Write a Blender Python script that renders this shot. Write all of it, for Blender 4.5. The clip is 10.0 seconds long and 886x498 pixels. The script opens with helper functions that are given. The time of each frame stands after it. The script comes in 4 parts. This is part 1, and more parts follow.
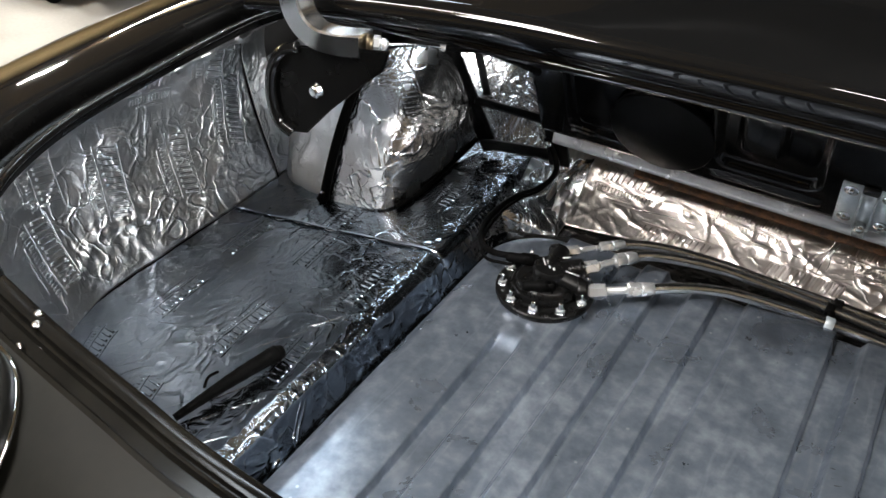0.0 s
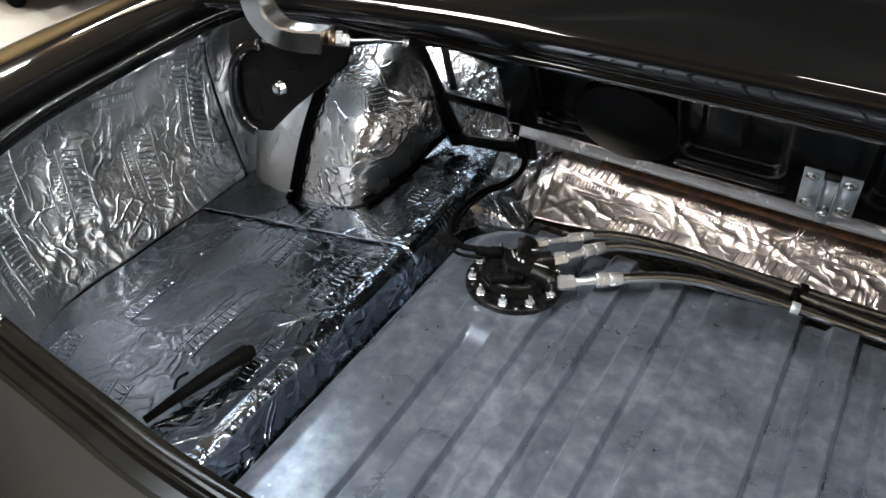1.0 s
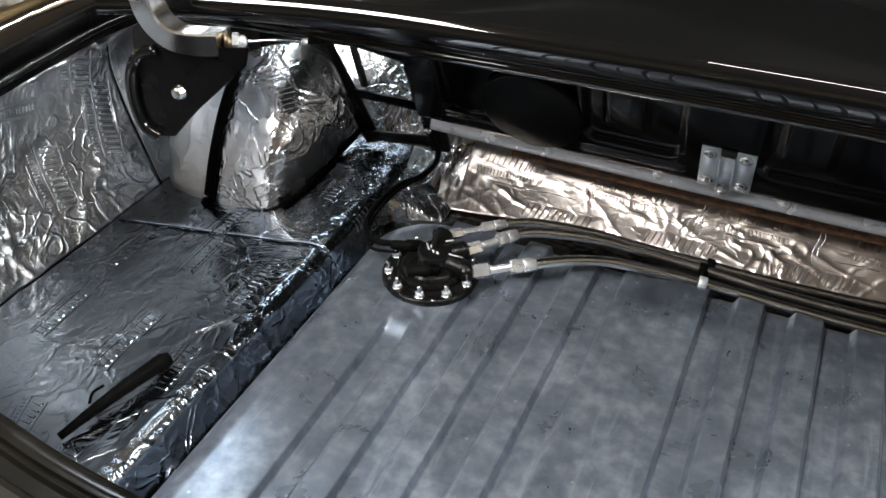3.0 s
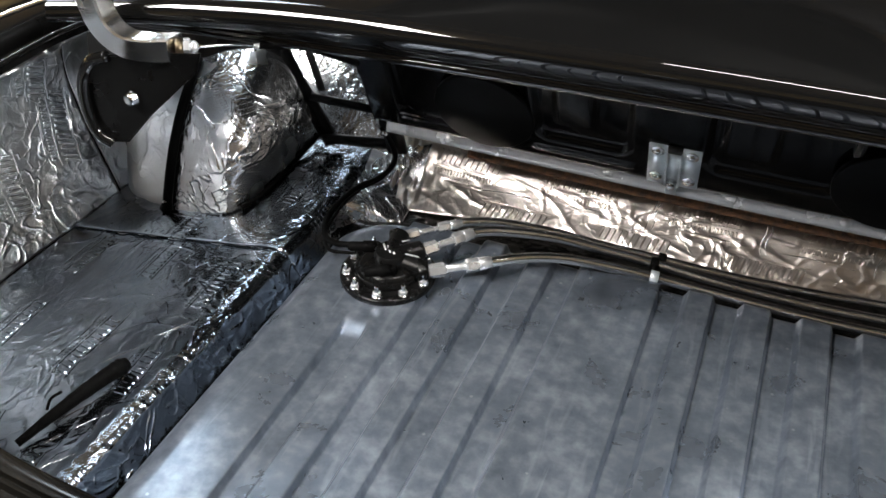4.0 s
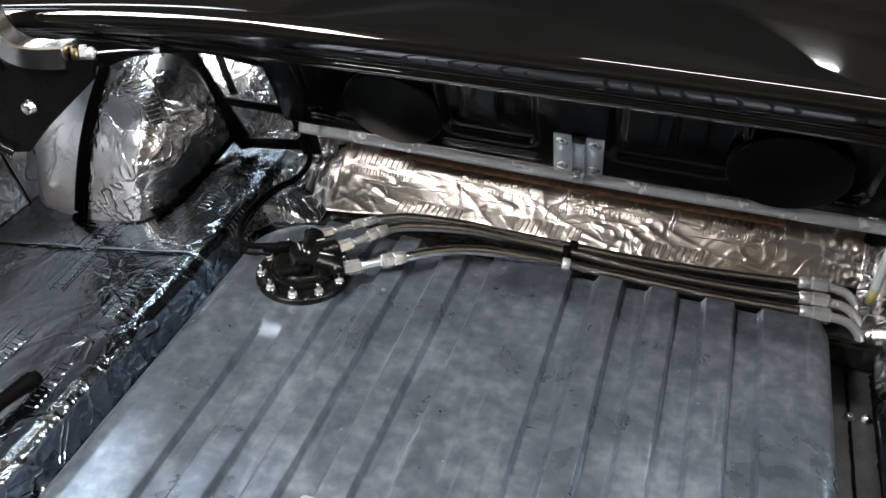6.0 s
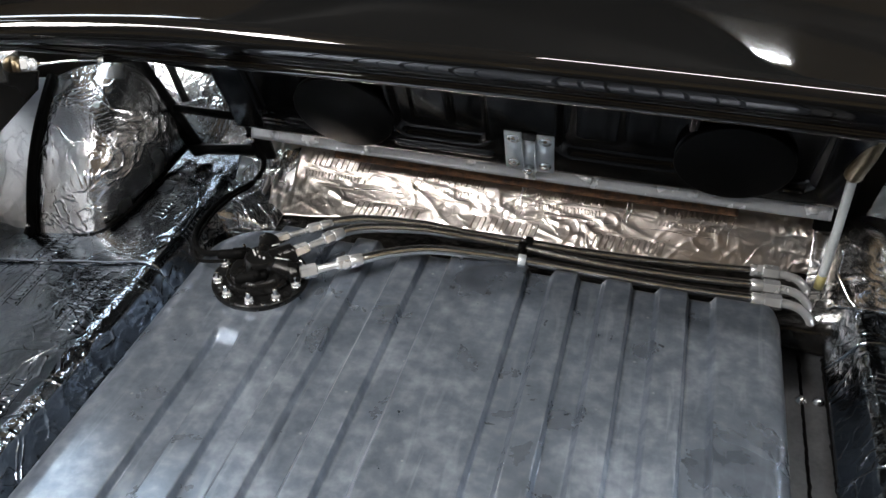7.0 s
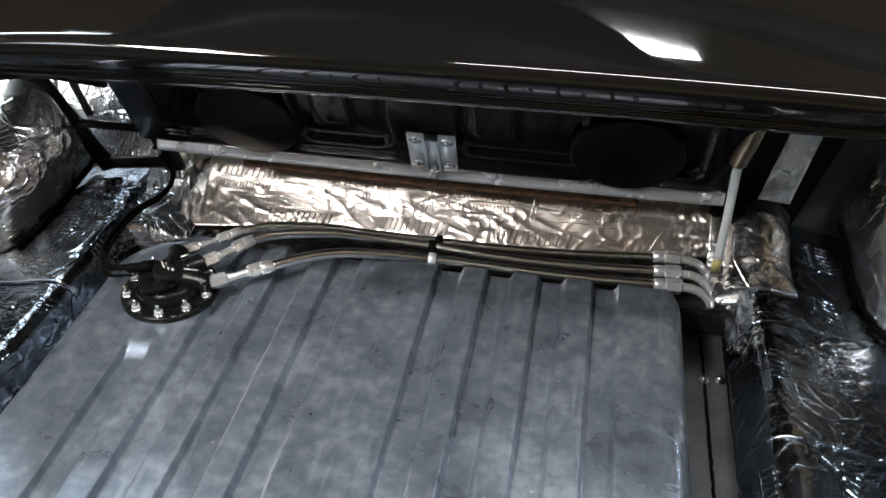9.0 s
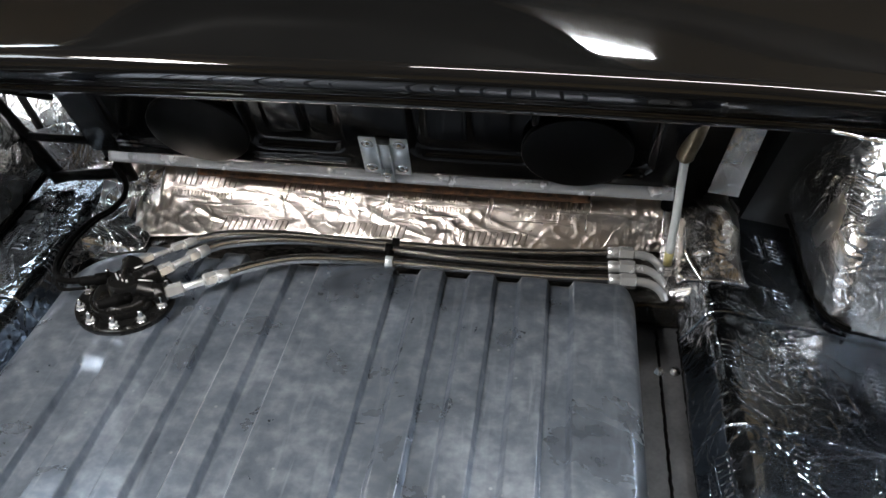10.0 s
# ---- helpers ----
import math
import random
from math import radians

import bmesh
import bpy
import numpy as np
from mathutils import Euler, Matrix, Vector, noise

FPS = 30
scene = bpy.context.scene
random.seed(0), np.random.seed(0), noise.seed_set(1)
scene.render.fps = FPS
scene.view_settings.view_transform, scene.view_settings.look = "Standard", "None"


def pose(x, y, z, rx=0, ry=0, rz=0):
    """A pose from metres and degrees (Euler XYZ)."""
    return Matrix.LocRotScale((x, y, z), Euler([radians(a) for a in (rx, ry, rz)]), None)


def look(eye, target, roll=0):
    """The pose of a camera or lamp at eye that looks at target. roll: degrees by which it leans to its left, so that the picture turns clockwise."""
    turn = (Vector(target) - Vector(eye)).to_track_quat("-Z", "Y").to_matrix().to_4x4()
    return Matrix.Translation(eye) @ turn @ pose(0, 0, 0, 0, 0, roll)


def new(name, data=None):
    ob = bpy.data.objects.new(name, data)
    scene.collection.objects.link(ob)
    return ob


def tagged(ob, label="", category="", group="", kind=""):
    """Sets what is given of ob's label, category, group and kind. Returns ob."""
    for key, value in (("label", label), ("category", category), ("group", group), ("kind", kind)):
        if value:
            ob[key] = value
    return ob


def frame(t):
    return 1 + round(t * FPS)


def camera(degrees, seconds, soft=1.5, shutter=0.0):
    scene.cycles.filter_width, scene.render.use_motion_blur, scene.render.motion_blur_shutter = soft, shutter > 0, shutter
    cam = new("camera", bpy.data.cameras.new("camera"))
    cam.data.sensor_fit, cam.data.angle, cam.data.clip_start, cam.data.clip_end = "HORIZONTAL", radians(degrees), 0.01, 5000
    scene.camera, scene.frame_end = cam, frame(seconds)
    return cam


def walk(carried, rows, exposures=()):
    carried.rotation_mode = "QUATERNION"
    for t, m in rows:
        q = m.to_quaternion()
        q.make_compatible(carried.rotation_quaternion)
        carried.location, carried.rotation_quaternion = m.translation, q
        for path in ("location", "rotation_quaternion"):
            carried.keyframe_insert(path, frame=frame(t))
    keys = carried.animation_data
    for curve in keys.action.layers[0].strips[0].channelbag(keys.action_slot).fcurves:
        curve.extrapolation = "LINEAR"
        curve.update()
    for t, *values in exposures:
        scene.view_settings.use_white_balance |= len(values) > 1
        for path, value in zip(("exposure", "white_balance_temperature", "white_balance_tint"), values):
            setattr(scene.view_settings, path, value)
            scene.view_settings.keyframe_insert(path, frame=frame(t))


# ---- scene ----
cam = camera(54.9, 10.0)
PATH = [
    (0, (0.034, -0.164, 0.783), (-0.801, 1.199, -0.42), 0.9),
    (0.5, (0.039, -0.164, 0.781), (-0.787, 1.203, -0.422), 0.4),
    (1, (0.047, -0.161, 0.78), (-0.742, 1.226, -0.425), 0.6),
    (1.5, (0.055, -0.158, 0.778), (-0.703, 1.247, -0.428), 0.5),
    (2, (0.064, -0.152, 0.779), (-0.657, 1.268, -0.431), 0.7),
    (2.5, (0.074, -0.149, 0.781), (-0.619, 1.282, -0.432), 0.4),
    (4, (0.115, -0.159, 0.789), (-0.495, 1.318, -0.415), 0.4),
    (4.5, (0.128, -0.16, 0.792), (-0.449, 1.33, -0.411), 0.7),
    (5, (0.141, -0.161, 0.791), (-0.404, 1.344, -0.41), 0.8),
    (5.5, (0.15, -0.162, 0.791), (-0.363, 1.354, -0.409), 0.8),
    (7, (0.182, -0.158, 0.796), (-0.236, 1.385, -0.406), 0.1),
    (7.5, (0.196, -0.16, 0.798), (-0.186, 1.394, -0.402), -0.2),
    (8, (0.211, -0.16, 0.802), (-0.151, 1.397, -0.399), -0.2),
    (8.5, (0.223, -0.162, 0.806), (-0.106, 1.403, -0.394), 0.0),
    (9, (0.235, -0.163, 0.809), (-0.053, 1.41, -0.393), 0.1),
    (9.5, (0.242, -0.166, 0.809), (-0.008, 1.418, -0.385), -0.1),
    (10, (0.256, -0.168, 0.811), (0.039, 1.422, -0.383), -0.2),
]
walk(cam, [(t, look(eye, target, roll)) for t, eye, target, roll in PATH])

# ---- world and lights ----
world = bpy.data.worlds.new("garage_air")
scene.world = world
world.use_nodes = True
world.node_tree.nodes["Background"].inputs[0].default_value = (0.75, 0.70, 0.62, 1)
world.node_tree.nodes["Background"].inputs[1].default_value = 0.008


def area_lamp(name, m, sx, sy, watts, colour):
    data = bpy.data.lights.new(name, "AREA")
    data.shape, data.size, data.size_y = "RECTANGLE", sx, sy
    data.energy, data.color = watts, colour
    ob = new(name, data)
    ob.matrix_world = m


def tube_or_fill(x, y, sx, sy, watts, colour=(1.0, 0.96, 0.90), up=0.10):
    """A ceiling tube or an added fill: it shines down, and a part of it up at the ceiling."""
    area_lamp("tube_or_fill_light", pose(x, y, 1.86), sx, sy, watts, colour)
    area_lamp("tube_or_fill_uplight", pose(x, y, 1.90, 180, 0, 0), sx, sy, watts * up, colour)


tube_or_fill(-0.95, -0.72, 0.25, 1.2, 90, (1.0, 0.96, 0.92))
# unseen fill, added to lift the mats on the far side
tube_or_fill(3.0, 3.8, 0.20, 1.2, 80, (0.84, 0.93, 1.0), 0.02)
tube_or_fill(0.55, 0.42, 1.3, 0.12, 25, (1.0, 0.95, 0.90))
tube_or_fill(-1.25, -0.1, 0.20, 1.2, 13, (0.84, 0.93, 1.0))
tube_or_fill(-1.6, 1.7, 0.20, 1.2, 16, (0.78, 0.90, 1.0))
# unseen fill, added for the right mats and the left wall mat
tube_or_fill(1.15, 0.90, 0.15, 0.9, 21, (0.90, 0.96, 1.0))
area_lamp("tube_or_fill_light", pose(0.40, 2.7, 1.86), 0.50, 0.10, 22, (0.96, 0.98, 1.0))
for k in range(2):
    area_lamp("tube_or_fill_light", pose(-3.98 - 0.05 * k, 2.17 + 0.10 * k, 1.88, 0, 0, 35), 0.26, 0.06, 28, (1.0, 0.97, 0.90))
# two unseen fills, added to brighten the tan surroundings mirrored in the quarter panel
tube_or_fill(-4.6, 3.6, 0.20, 1.2, 420, (1.0, 0.94, 0.84), 0.35)
tube_or_fill(-5.0, 0.6, 0.20, 1.2, 180, (1.0, 0.93, 0.82), 0.5)
# unseen fill from the side, added to brighten the opposite wall mat
area_lamp("side_fill_light", pose(5.93, 0.4, 1.15, 0, 84, 0), 1.3, 3.0, 480, (1.0, 0.99, 0.97))


# ---- materials ----
def nodes_of(name):
    m = bpy.data.materials.new(name)
    m.use_nodes = True
    t = m.node_tree
    return m, t, t.nodes["Principled BSDF"]


def noise_node(t, scale, detail=4.0, rough=0.55, coord="Object", distortion=0.0):
    c = t.nodes.new("ShaderNodeTexCoord")
    n = t.nodes.new("ShaderNodeTexNoise")
    n.inputs["Scale"].default_value, n.inputs["Detail"].default_value = scale, detail
    n.inputs["Roughness"].default_value, n.inputs["Distortion"].default_value = rough, distortion
    t.links.new(c.outputs[coord], n.inputs["Vector"])
    return n


def ramp(t, fac, stops):
    r = t.nodes.new("ShaderNodeValToRGB")
    els = r.color_ramp.elements
    while len(els) < len(stops):
        els.new(0.5)
    for e, (p, c) in zip(els, stops):
        e.position = p
        e.color = (*c, 1) if isinstance(c, tuple) else (c, c, c, 1)
    t.links.new(fac, r.inputs[0])
    return r


def bump_chain(t, bsdf, layers):
    last = None
    for out, strength, distance in layers:
        b = t.nodes.new("ShaderNodeBump")
        b.inputs["Strength"].default_value, b.inputs["Distance"].default_value = strength, distance
        t.links.new(out, b.inputs["Height"])
        if last:
            t.links.new(last.outputs[0], b.inputs["Normal"])
        last = b
    t.links.new(last.outputs[0], bsdf.inputs["Normal"])


def surface(name, dark, light, rough=(0.3, 0.5), metal=0.0, scale=8.0, fine=120.0, bump=0.2, distance=0.001, coat=0.0, spec=0.5):
    """A surface with blotches at one scale and grain at a finer one."""
    m, t, b = nodes_of(name)
    big, small = noise_node(t, scale, 5), noise_node(t, fine, 3)
    mix = t.nodes.new("ShaderNodeMath")
    mix.operation = "MULTIPLY_ADD"
    t.links.new(small.outputs[0], mix.inputs[0])
    mix.inputs[1].default_value = 0.35
    t.links.new(big.outputs[0], mix.inputs[2])
    col = ramp(t, mix.outputs[0], ((0.45, dark), (0.95, light)))
    t.links.new(col.outputs[0], b.inputs["Base Color"])
    r = ramp(t, big.outputs[0], ((0.3, rough[0]), (0.7, rough[1])))
    t.links.new(r.outputs[0], b.inputs["Roughness"])
    b.inputs["Metallic"].default_value = metal
    b.inputs["Coat Weight"].default_value = coat
    b.inputs["Coat Roughness"].default_value = 0.03
    b.inputs["Specular IOR Level"].default_value = spec
    if bump:
        bump_chain(t, b, ((small.outputs[0], bump, distance),))
    return m


def math_node(t, op, a, b=None):
    n = t.nodes.new("ShaderNodeMath")
    n.operation = op
    for k, v in enumerate((a, b)):
        if v is None:
            continue
        if isinstance(v, (int, float)):
            n.inputs[k].default_value = v
        else:
            t.links.new(v, n.inputs[k])
    return n.outputs[0]


def foil_material(name, light=(0.78, 0.80, 0.83), dark=(0.55, 0.57, 0.60), rough=(0.19, 0.33), crease=0.8, grain=0.5, wave=0.3, patches=(0.44, 0.68)):
    """Aluminium foil on a soft mat: smooth soft waves, with thin sharp creases gathered in patches."""
    m, t, b = nodes_of(name)
    big, mid, fine = noise_node(t, 6.5, 2, 0.45, distortion=0.5), noise_node(t, 26, 2, 0.5), noise_node(t, 210, 2, 0.5)
    mask = ramp(t, noise_node(t, 9, 2).outputs[0], ((patches[0], 0.30), (patches[1], 1.0))).outputs[0]
    c = t.nodes.new("ShaderNodeTexCoord")
    bend = t.nodes.new("ShaderNodeMixRGB")
    bend.blend_type = "ADD"
    bend.inputs[0].default_value = 0.06
    t.links.new(c.outputs["Object"], bend.inputs[1])
    t.links.new(mid.outputs["Color"], bend.inputs[2])
    vor = t.nodes.new("ShaderNodeTexVoronoi")
    vor.feature = "DISTANCE_TO_EDGE"
    vor.inputs["Scale"].default_value = 17
    t.links.new(bend.outputs[0], vor.inputs["Vector"])
    lines = math_node(t, "MULTIPLY", ramp(t, vor.outputs["Distance"], ((0.0, 1.0), (0.055, 0.0))).outputs[0], mask)
    ridges = []
    for scale, width in ((13, 0.045), (31, 0.07)):
        away = math_node(t, "ABSOLUTE", math_node(t, "SUBTRACT", noise_node(t, scale, 2, 0.45, distortion=0.9).outputs[0], 0.5))
        ridges.append((away, math_node(t, "MULTIPLY", ramp(t, away, ((0.0, 1.0), (width, 0.0))).outputs[0], mask)))
    facet = math_node(t, "MULTIPLY", ridges[1][0], mask)
    col = ramp(t, big.outputs[0], ((0.3, dark), (0.65, light)))
    t.links.new(col.outputs[0], b.inputs["Base Color"])
    worn = math_node(t, "MULTIPLY_ADD", mid.outputs[0], 0.5)
    t.links.new(mask, worn.node.inputs[2])
    r = ramp(t, worn, ((0.2, rough[1]), (0.75, rough[0])))
    t.links.new(r.outputs[0], b.inputs["Roughness"])
    b.inputs["Metallic"].default_value = 1.0
    bump_chain(t, b, ((big.outputs[0], wave, 0.03), (mid.outputs[0], wave * 0.5, 0.004), (facet, crease * 0.6, 0.016), (lines, crease * 0.7, 0.0018),
                      (ridges[0][1], crease, 0.0030), (ridges[1][1], crease * 0.6, 0.0014), (fine.outputs[0], grain, 0.0005)))
    return m


# Same foil as the rest, with shade put into its darker blue-grey.
FOIL_SHADED = foil_material("shaded_aluminium_foil", (0.38, 0.42, 0.465), (0.27, 0.30, 0.34), rough=(0.18, 0.27), crease=0.46, grain=0.25, wave=0.13, patches=(0.34, 0.72))
FOIL_CREASED = foil_material("creased_aluminium_foil", (0.88, 0.88, 0.89), (0.74, 0.75, 0.77), rough=(0.26, 0.38), crease=0.62, grain=0.2, wave=0.28, patches=(0.30, 0.70))
# Plain aluminium; the pinkish tint is reflected warm light put into the colour.
FOIL_BACK = foil_material("loose_aluminium_foil", (0.80, 0.74, 0.70), (0.68, 0.62, 0.58), rough=(0.30, 0.42), crease=0.32, grain=0.1, wave=0.08)
FOIL_WALL = foil_material("dull_aluminium_foil", (0.84, 0.86, 0.89), (0.68, 0.71, 0.75), rough=(0.28, 0.40), crease=0.60, grain=0.25, wave=0.34, patches=(0.36, 0.72))
FOIL_RAISED = surface("raised_foil", (0.70, 0.71, 0.73), (0.84, 0.85, 0.87), (0.16, 0.28), 1.0, 20, 120, 0.1, 0.0006)
PANEL = surface("black_panel_paint", (0.003, 0.003, 0.003), (0.006, 0.006, 0.006), (0.10, 0.16), 0.0, 6, 60, 0.02, 0.0004, spec=0.25)


def tank_material():
    """Old galvanised steel: cloudy patina, fine spangle, pale specks and a few scratches."""
    m, t, b = nodes_of("galvanised_steel")
    cloud, patch, fine = noise_node(t, 6.5, 6, 0.60, distortion=0.4), noise_node(t, 42, 3, 0.55), noise_node(t, 260, 2)
    mix = t.nodes.new("ShaderNodeMixRGB")
    mix.inputs[0].default_value = 0.44
    t.links.new(cloud.outputs[0], mix.inputs[1])
    t.links.new(patch.outputs[0], mix.inputs[2])
    col = ramp(t, mix.outputs[0], ((0.32, (0.115, 0.138, 0.172)), (0.50, (0.215, 0.25, 0.302)), (0.66, (0.38, 0.425, 0.49))))
    speck = t.nodes.new("ShaderNodeTexVoronoi")
    speck.inputs["Scale"].default_value = 38
    c = t.nodes.new("ShaderNodeTexCoord")
    t.links.new(c.outputs["Object"], speck.inputs["Vector"])
    dots = ramp(t, speck.outputs["Distance"], ((0.05, 1.0), (0.11, 0.0)))
    rare = ramp(t, noise_node(t, 16, 3).outputs[0], ((0.50, 0.0), (0.60, 0.6)))
    mul = t.nodes.new("ShaderNodeMath")
    mul.operation = "MULTIPLY"
    t.links.new(dots.outputs[0], mul.inputs[0])
    t.links.new(rare.outputs[0], mul.inputs[1])
    over = t.nodes.new("ShaderNodeMixRGB")
    over.inputs[2].default_value = (0.62, 0.66, 0.70, 1)
    t.links.new(mul.outputs[0], over.inputs[0])
    t.links.new(col.outputs[0], over.inputs[1])
    # pale runs along the ribs
    stretch = t.nodes.new("ShaderNodeMapping")
    stretch.inputs["Scale"].default_value = (55, 7, 1)
    t.links.new(c.outputs["Object"], stretch.inputs[0])
    runs = t.nodes.new("ShaderNodeTexNoise")
    runs.inputs["Scale"].default_value, runs.inputs["Detail"].default_value, runs.inputs["Distortion"].default_value = 1.0, 3.0, 0.8
    t.links.new(stretch.outputs[0], runs.inputs["Vector"])
    pale = t.nodes.new("ShaderNodeMixRGB")
    pale.inputs[2].default_value = (0.52, 0.58, 0.66, 1)
    t.links.new(ramp(t, runs.outputs[0], ((0.58, 0.0), (0.76, 0.30))).outputs[0], pale.inputs[0])
    t.links.new(over.outputs[0], pale.inputs[1])
    t.links.new(pale.outputs[0], b.inputs["Base Color"])
    r = ramp(t, cloud.outputs[0], ((0.35, 0.25), (0.65, 0.37)))
    t.links.new(r.outputs[0], b.inputs["Roughness"])
    b.inputs["Metallic"].default_value = 0.72
    bump_chain(t, b, ((patch.outputs[0], 0.025, 0.002), (fine.outputs[0], 0.02, 0.0004)))
    return m


TANK = tank_material()
GLOSS = surface("black_gloss_paint", (0.004, 0.004, 0.004), (0.006, 0.006, 0.006), (0.03, 0.05), 0.0, 3, 40, 0.0, 0)
SATIN = surface("black_satin_paint", (0.003, 0.003, 0.003), (0.008, 0.008, 0.007), (0.22, 0.42), 0.0, 9, 150, 0.08, 0.0005, spec=0.35)
MATT = surface("black_matt_paint", (0.004, 0.004, 0.004), (0.012, 0.011, 0.010), (0.5, 0.75), 0.0, 12, 200, 0.2, 0.0006)
RUBBER = surface("black_rubber", (0.002, 0.002, 0.002), (0.005, 0.005, 0.005), (0.4, 0.6), 0.0, 30, 300, 0.15, 0.0004, spec=0.03)
ANODISED = surface("black_anodised", (0.003, 0.003, 0.003), (0.006, 0.006, 0.006), (0.22, 0.34), 0.0, 40, 300, 0.03, 0.0003, spec=0.22)
ZINC = surface("zinc_plate", (0.50, 0.56, 0.60), (0.74, 0.80, 0.84), (0.3, 0.45), 0.45, 25, 200, 0.05, 0.0003)
STEEL = surface("bright_steel", (0.62, 0.62, 0.62), (0.85, 0.85, 0.84), (0.12, 0.25), 1.0, 30, 300, 0.05, 0.0002)
NICKEL = surface("nickel_fitting", (0.74, 0.76, 0.78), (0.90, 0.92, 0.94), (0.18, 0.30), 0.72, 40, 300, 0.03, 0.0002)
BILLET = surface("polished_billet", (0.78, 0.78, 0.77), (0.92, 0.92, 0.91), (0.17, 0.28), 1.0, 20, 300, 0.06, 0.0003)
BARE = surface("bare_aluminium_strip", (0.58, 0.60, 0.63), (0.86, 0.87, 0.88), (0.16, 0.30), 0.55, 16, 90, 0.15, 0.0008)
RUST = surface("rusted_steel", (0.008, 0.005, 0.004), (0.20, 0.095, 0.045), (0.7, 0.95), 0.0, 70, 240, 0.8, 0.0015)
INK = surface("black_ink", (0.008, 0.008, 0.008), (0.02, 0.02, 0.02), (0.5, 0.7), 0.0, 60, 300, 0.0, 0)
PALE = surface("pale_plastic", (0.50, 0.54, 0.55), (0.70, 0.74, 0.75), (0.25, 0.4), 0.0, 20, 200, 0.05, 0.0005)
BRASS = surface("aged_brass", (0.09, 0.07, 0.045), (0.26, 0.21, 0.14), (0.25, 0.45), 1.0, 18, 200, 0.1, 0.0005)
YELLOW = surface("yellowed_tip", (0.30, 0.27, 0.10), (0.45, 0.40, 0.18), (0.3, 0.5), 0.0, 18, 200, 0.1, 0.0005)
CHROME = surface("chrome", (0.80, 0.80, 0.80), (0.88, 0.88, 0.88), (0.04, 0.08), 1.0, 10, 100, 0.0, 0)
PRINT = surface("silver_print", (0.55, 0.55, 0.55), (0.75, 0.75, 0.75), (0.3, 0.5), 0.4, 60, 300, 0.0, 0)
GUTTER_BLACK = surface("black_gutter_paint", (0.002, 0.002, 0.002), (0.004, 0.004, 0.004), (0.20, 0.35), 0.0, 10, 120, 0.1, 0.0005, spec=0.12)
TAR = surface("wet_black_tar", (0.003, 0.003, 0.003), (0.012, 0.011, 0.010), (0.10, 0.32), 0.0, 22, 130, 0.5, 0.0016, spec=0.5)
FLANGE = surface("grey_coated_steel", (0.05, 0.053, 0.058), (0.12, 0.125, 0.135), (0.35, 0.5), 0.5, 14, 160, 0.1, 0.0005)
BLANK = surface("flat_black_steel", (0.003, 0.003, 0.003), (0.006, 0.006, 0.006), (0.32, 0.42), 0.0, 8, 120, 0.03, 0.0003, spec=0.05)
TAIL_PAINT = surface("dusty_tail_paint", (0.005, 0.005, 0.004), (0.011, 0.010, 0.008), (0.38, 0.5), 0.0, 5, 90, 0.05, 0.0004, spec=0.10)
SILL = surface("dusty_black_paint", (0.003, 0.003, 0.003), (0.010, 0.009, 0.007), (0.10, 0.22), 0.0, 10, 140, 0.05, 0.0006, spec=0.25)
TAN = surface("tan_wall_paint", (0.44, 0.32, 0.15), (0.58, 0.44, 0.23), (0.6, 0.8), 0.0, 1.2, 40, 0.1, 0.001)
CEIL = surface("cream_ceiling_paint", (0.14, 0.096, 0.046), (0.185, 0.13, 0.066), (0.7, 0.9), 0.0, 1.0, 30, 0.1, 0.001)
BEAM = surface("dark_beam", (0.02, 0.014, 0.010), (0.05, 0.04, 0.03), (0.5, 0.8), 0.0, 4, 60, 0.2, 0.001)
CONCRETE = surface("grey_concrete", (0.30, 0.30, 0.30), (0.46, 0.46, 0.45), (0.35, 0.6), 0.0, 2.5, 60, 0.3, 0.001)
WHITEBAG = surface("white_plastic_bag", (0.6, 0.6, 0.62), (0.8, 0.8, 0.82), (0.3, 0.5), 0.0, 14, 90, 0.4, 0.004)


def braid_material():
    m, t, b = nodes_of("braided_stainless")
    c = t.nodes.new("ShaderNodeUVMap")
    mp = t.nodes.new("ShaderNodeMapping")
    mp.inputs["Scale"].default_value = (1, 1, 1)
    t.links.new(c.outputs[0], mp.inputs[0])
    outs = []
    for turn in (1, -1):
        w = t.nodes.new("ShaderNodeTexWave")
        w.wave_type, w.bands_direction = "BANDS", "DIAGONAL"
        m2 = t.nodes.new("ShaderNodeMapping")
        m2.inputs["Scale"].default_value = (turn * 10.0, 520.0, 0.0)
        t.links.new(c.outputs[0], m2.inputs[0])
        t.links.new(m2.outputs[0], w.inputs["Vector"])
        w.inputs["Scale"].default_value = 0.5
        outs.append(w)
    mul = t.nodes.new("ShaderNodeMath")
    mul.operation = "MAXIMUM"
    t.links.new(outs[0].outputs["Fac"], mul.inputs[0])
    t.links.new(outs[1].outputs["Fac"], mul.inputs[1])
    col = ramp(t, mul.outputs[0], ((0.2, (0.34, 0.335, 0.33)), (0.8, (0.90, 0.895, 0.88))))
    t.links.new(col.outputs[0], b.inputs["Base Color"])
    b.inputs["Metallic"].default_value, b.inputs["Roughness"].default_value = 1.0, 0.23
    bump_chain(t, b, ((mul.outputs[0], 0.35, 0.0004),))
    return m


BRAID = braid_material()


# ---- building helpers ----
def mesh_from(name, bm, material, smooth=True):
    bmesh.ops.recalc_face_normals(bm, faces=bm.faces)
    me = bpy.data.meshes.new(name)
    bm.to_mesh(me)
    bm.free()
    me.materials.append(material)
    if smooth:
        me.shade_smooth()
    return me


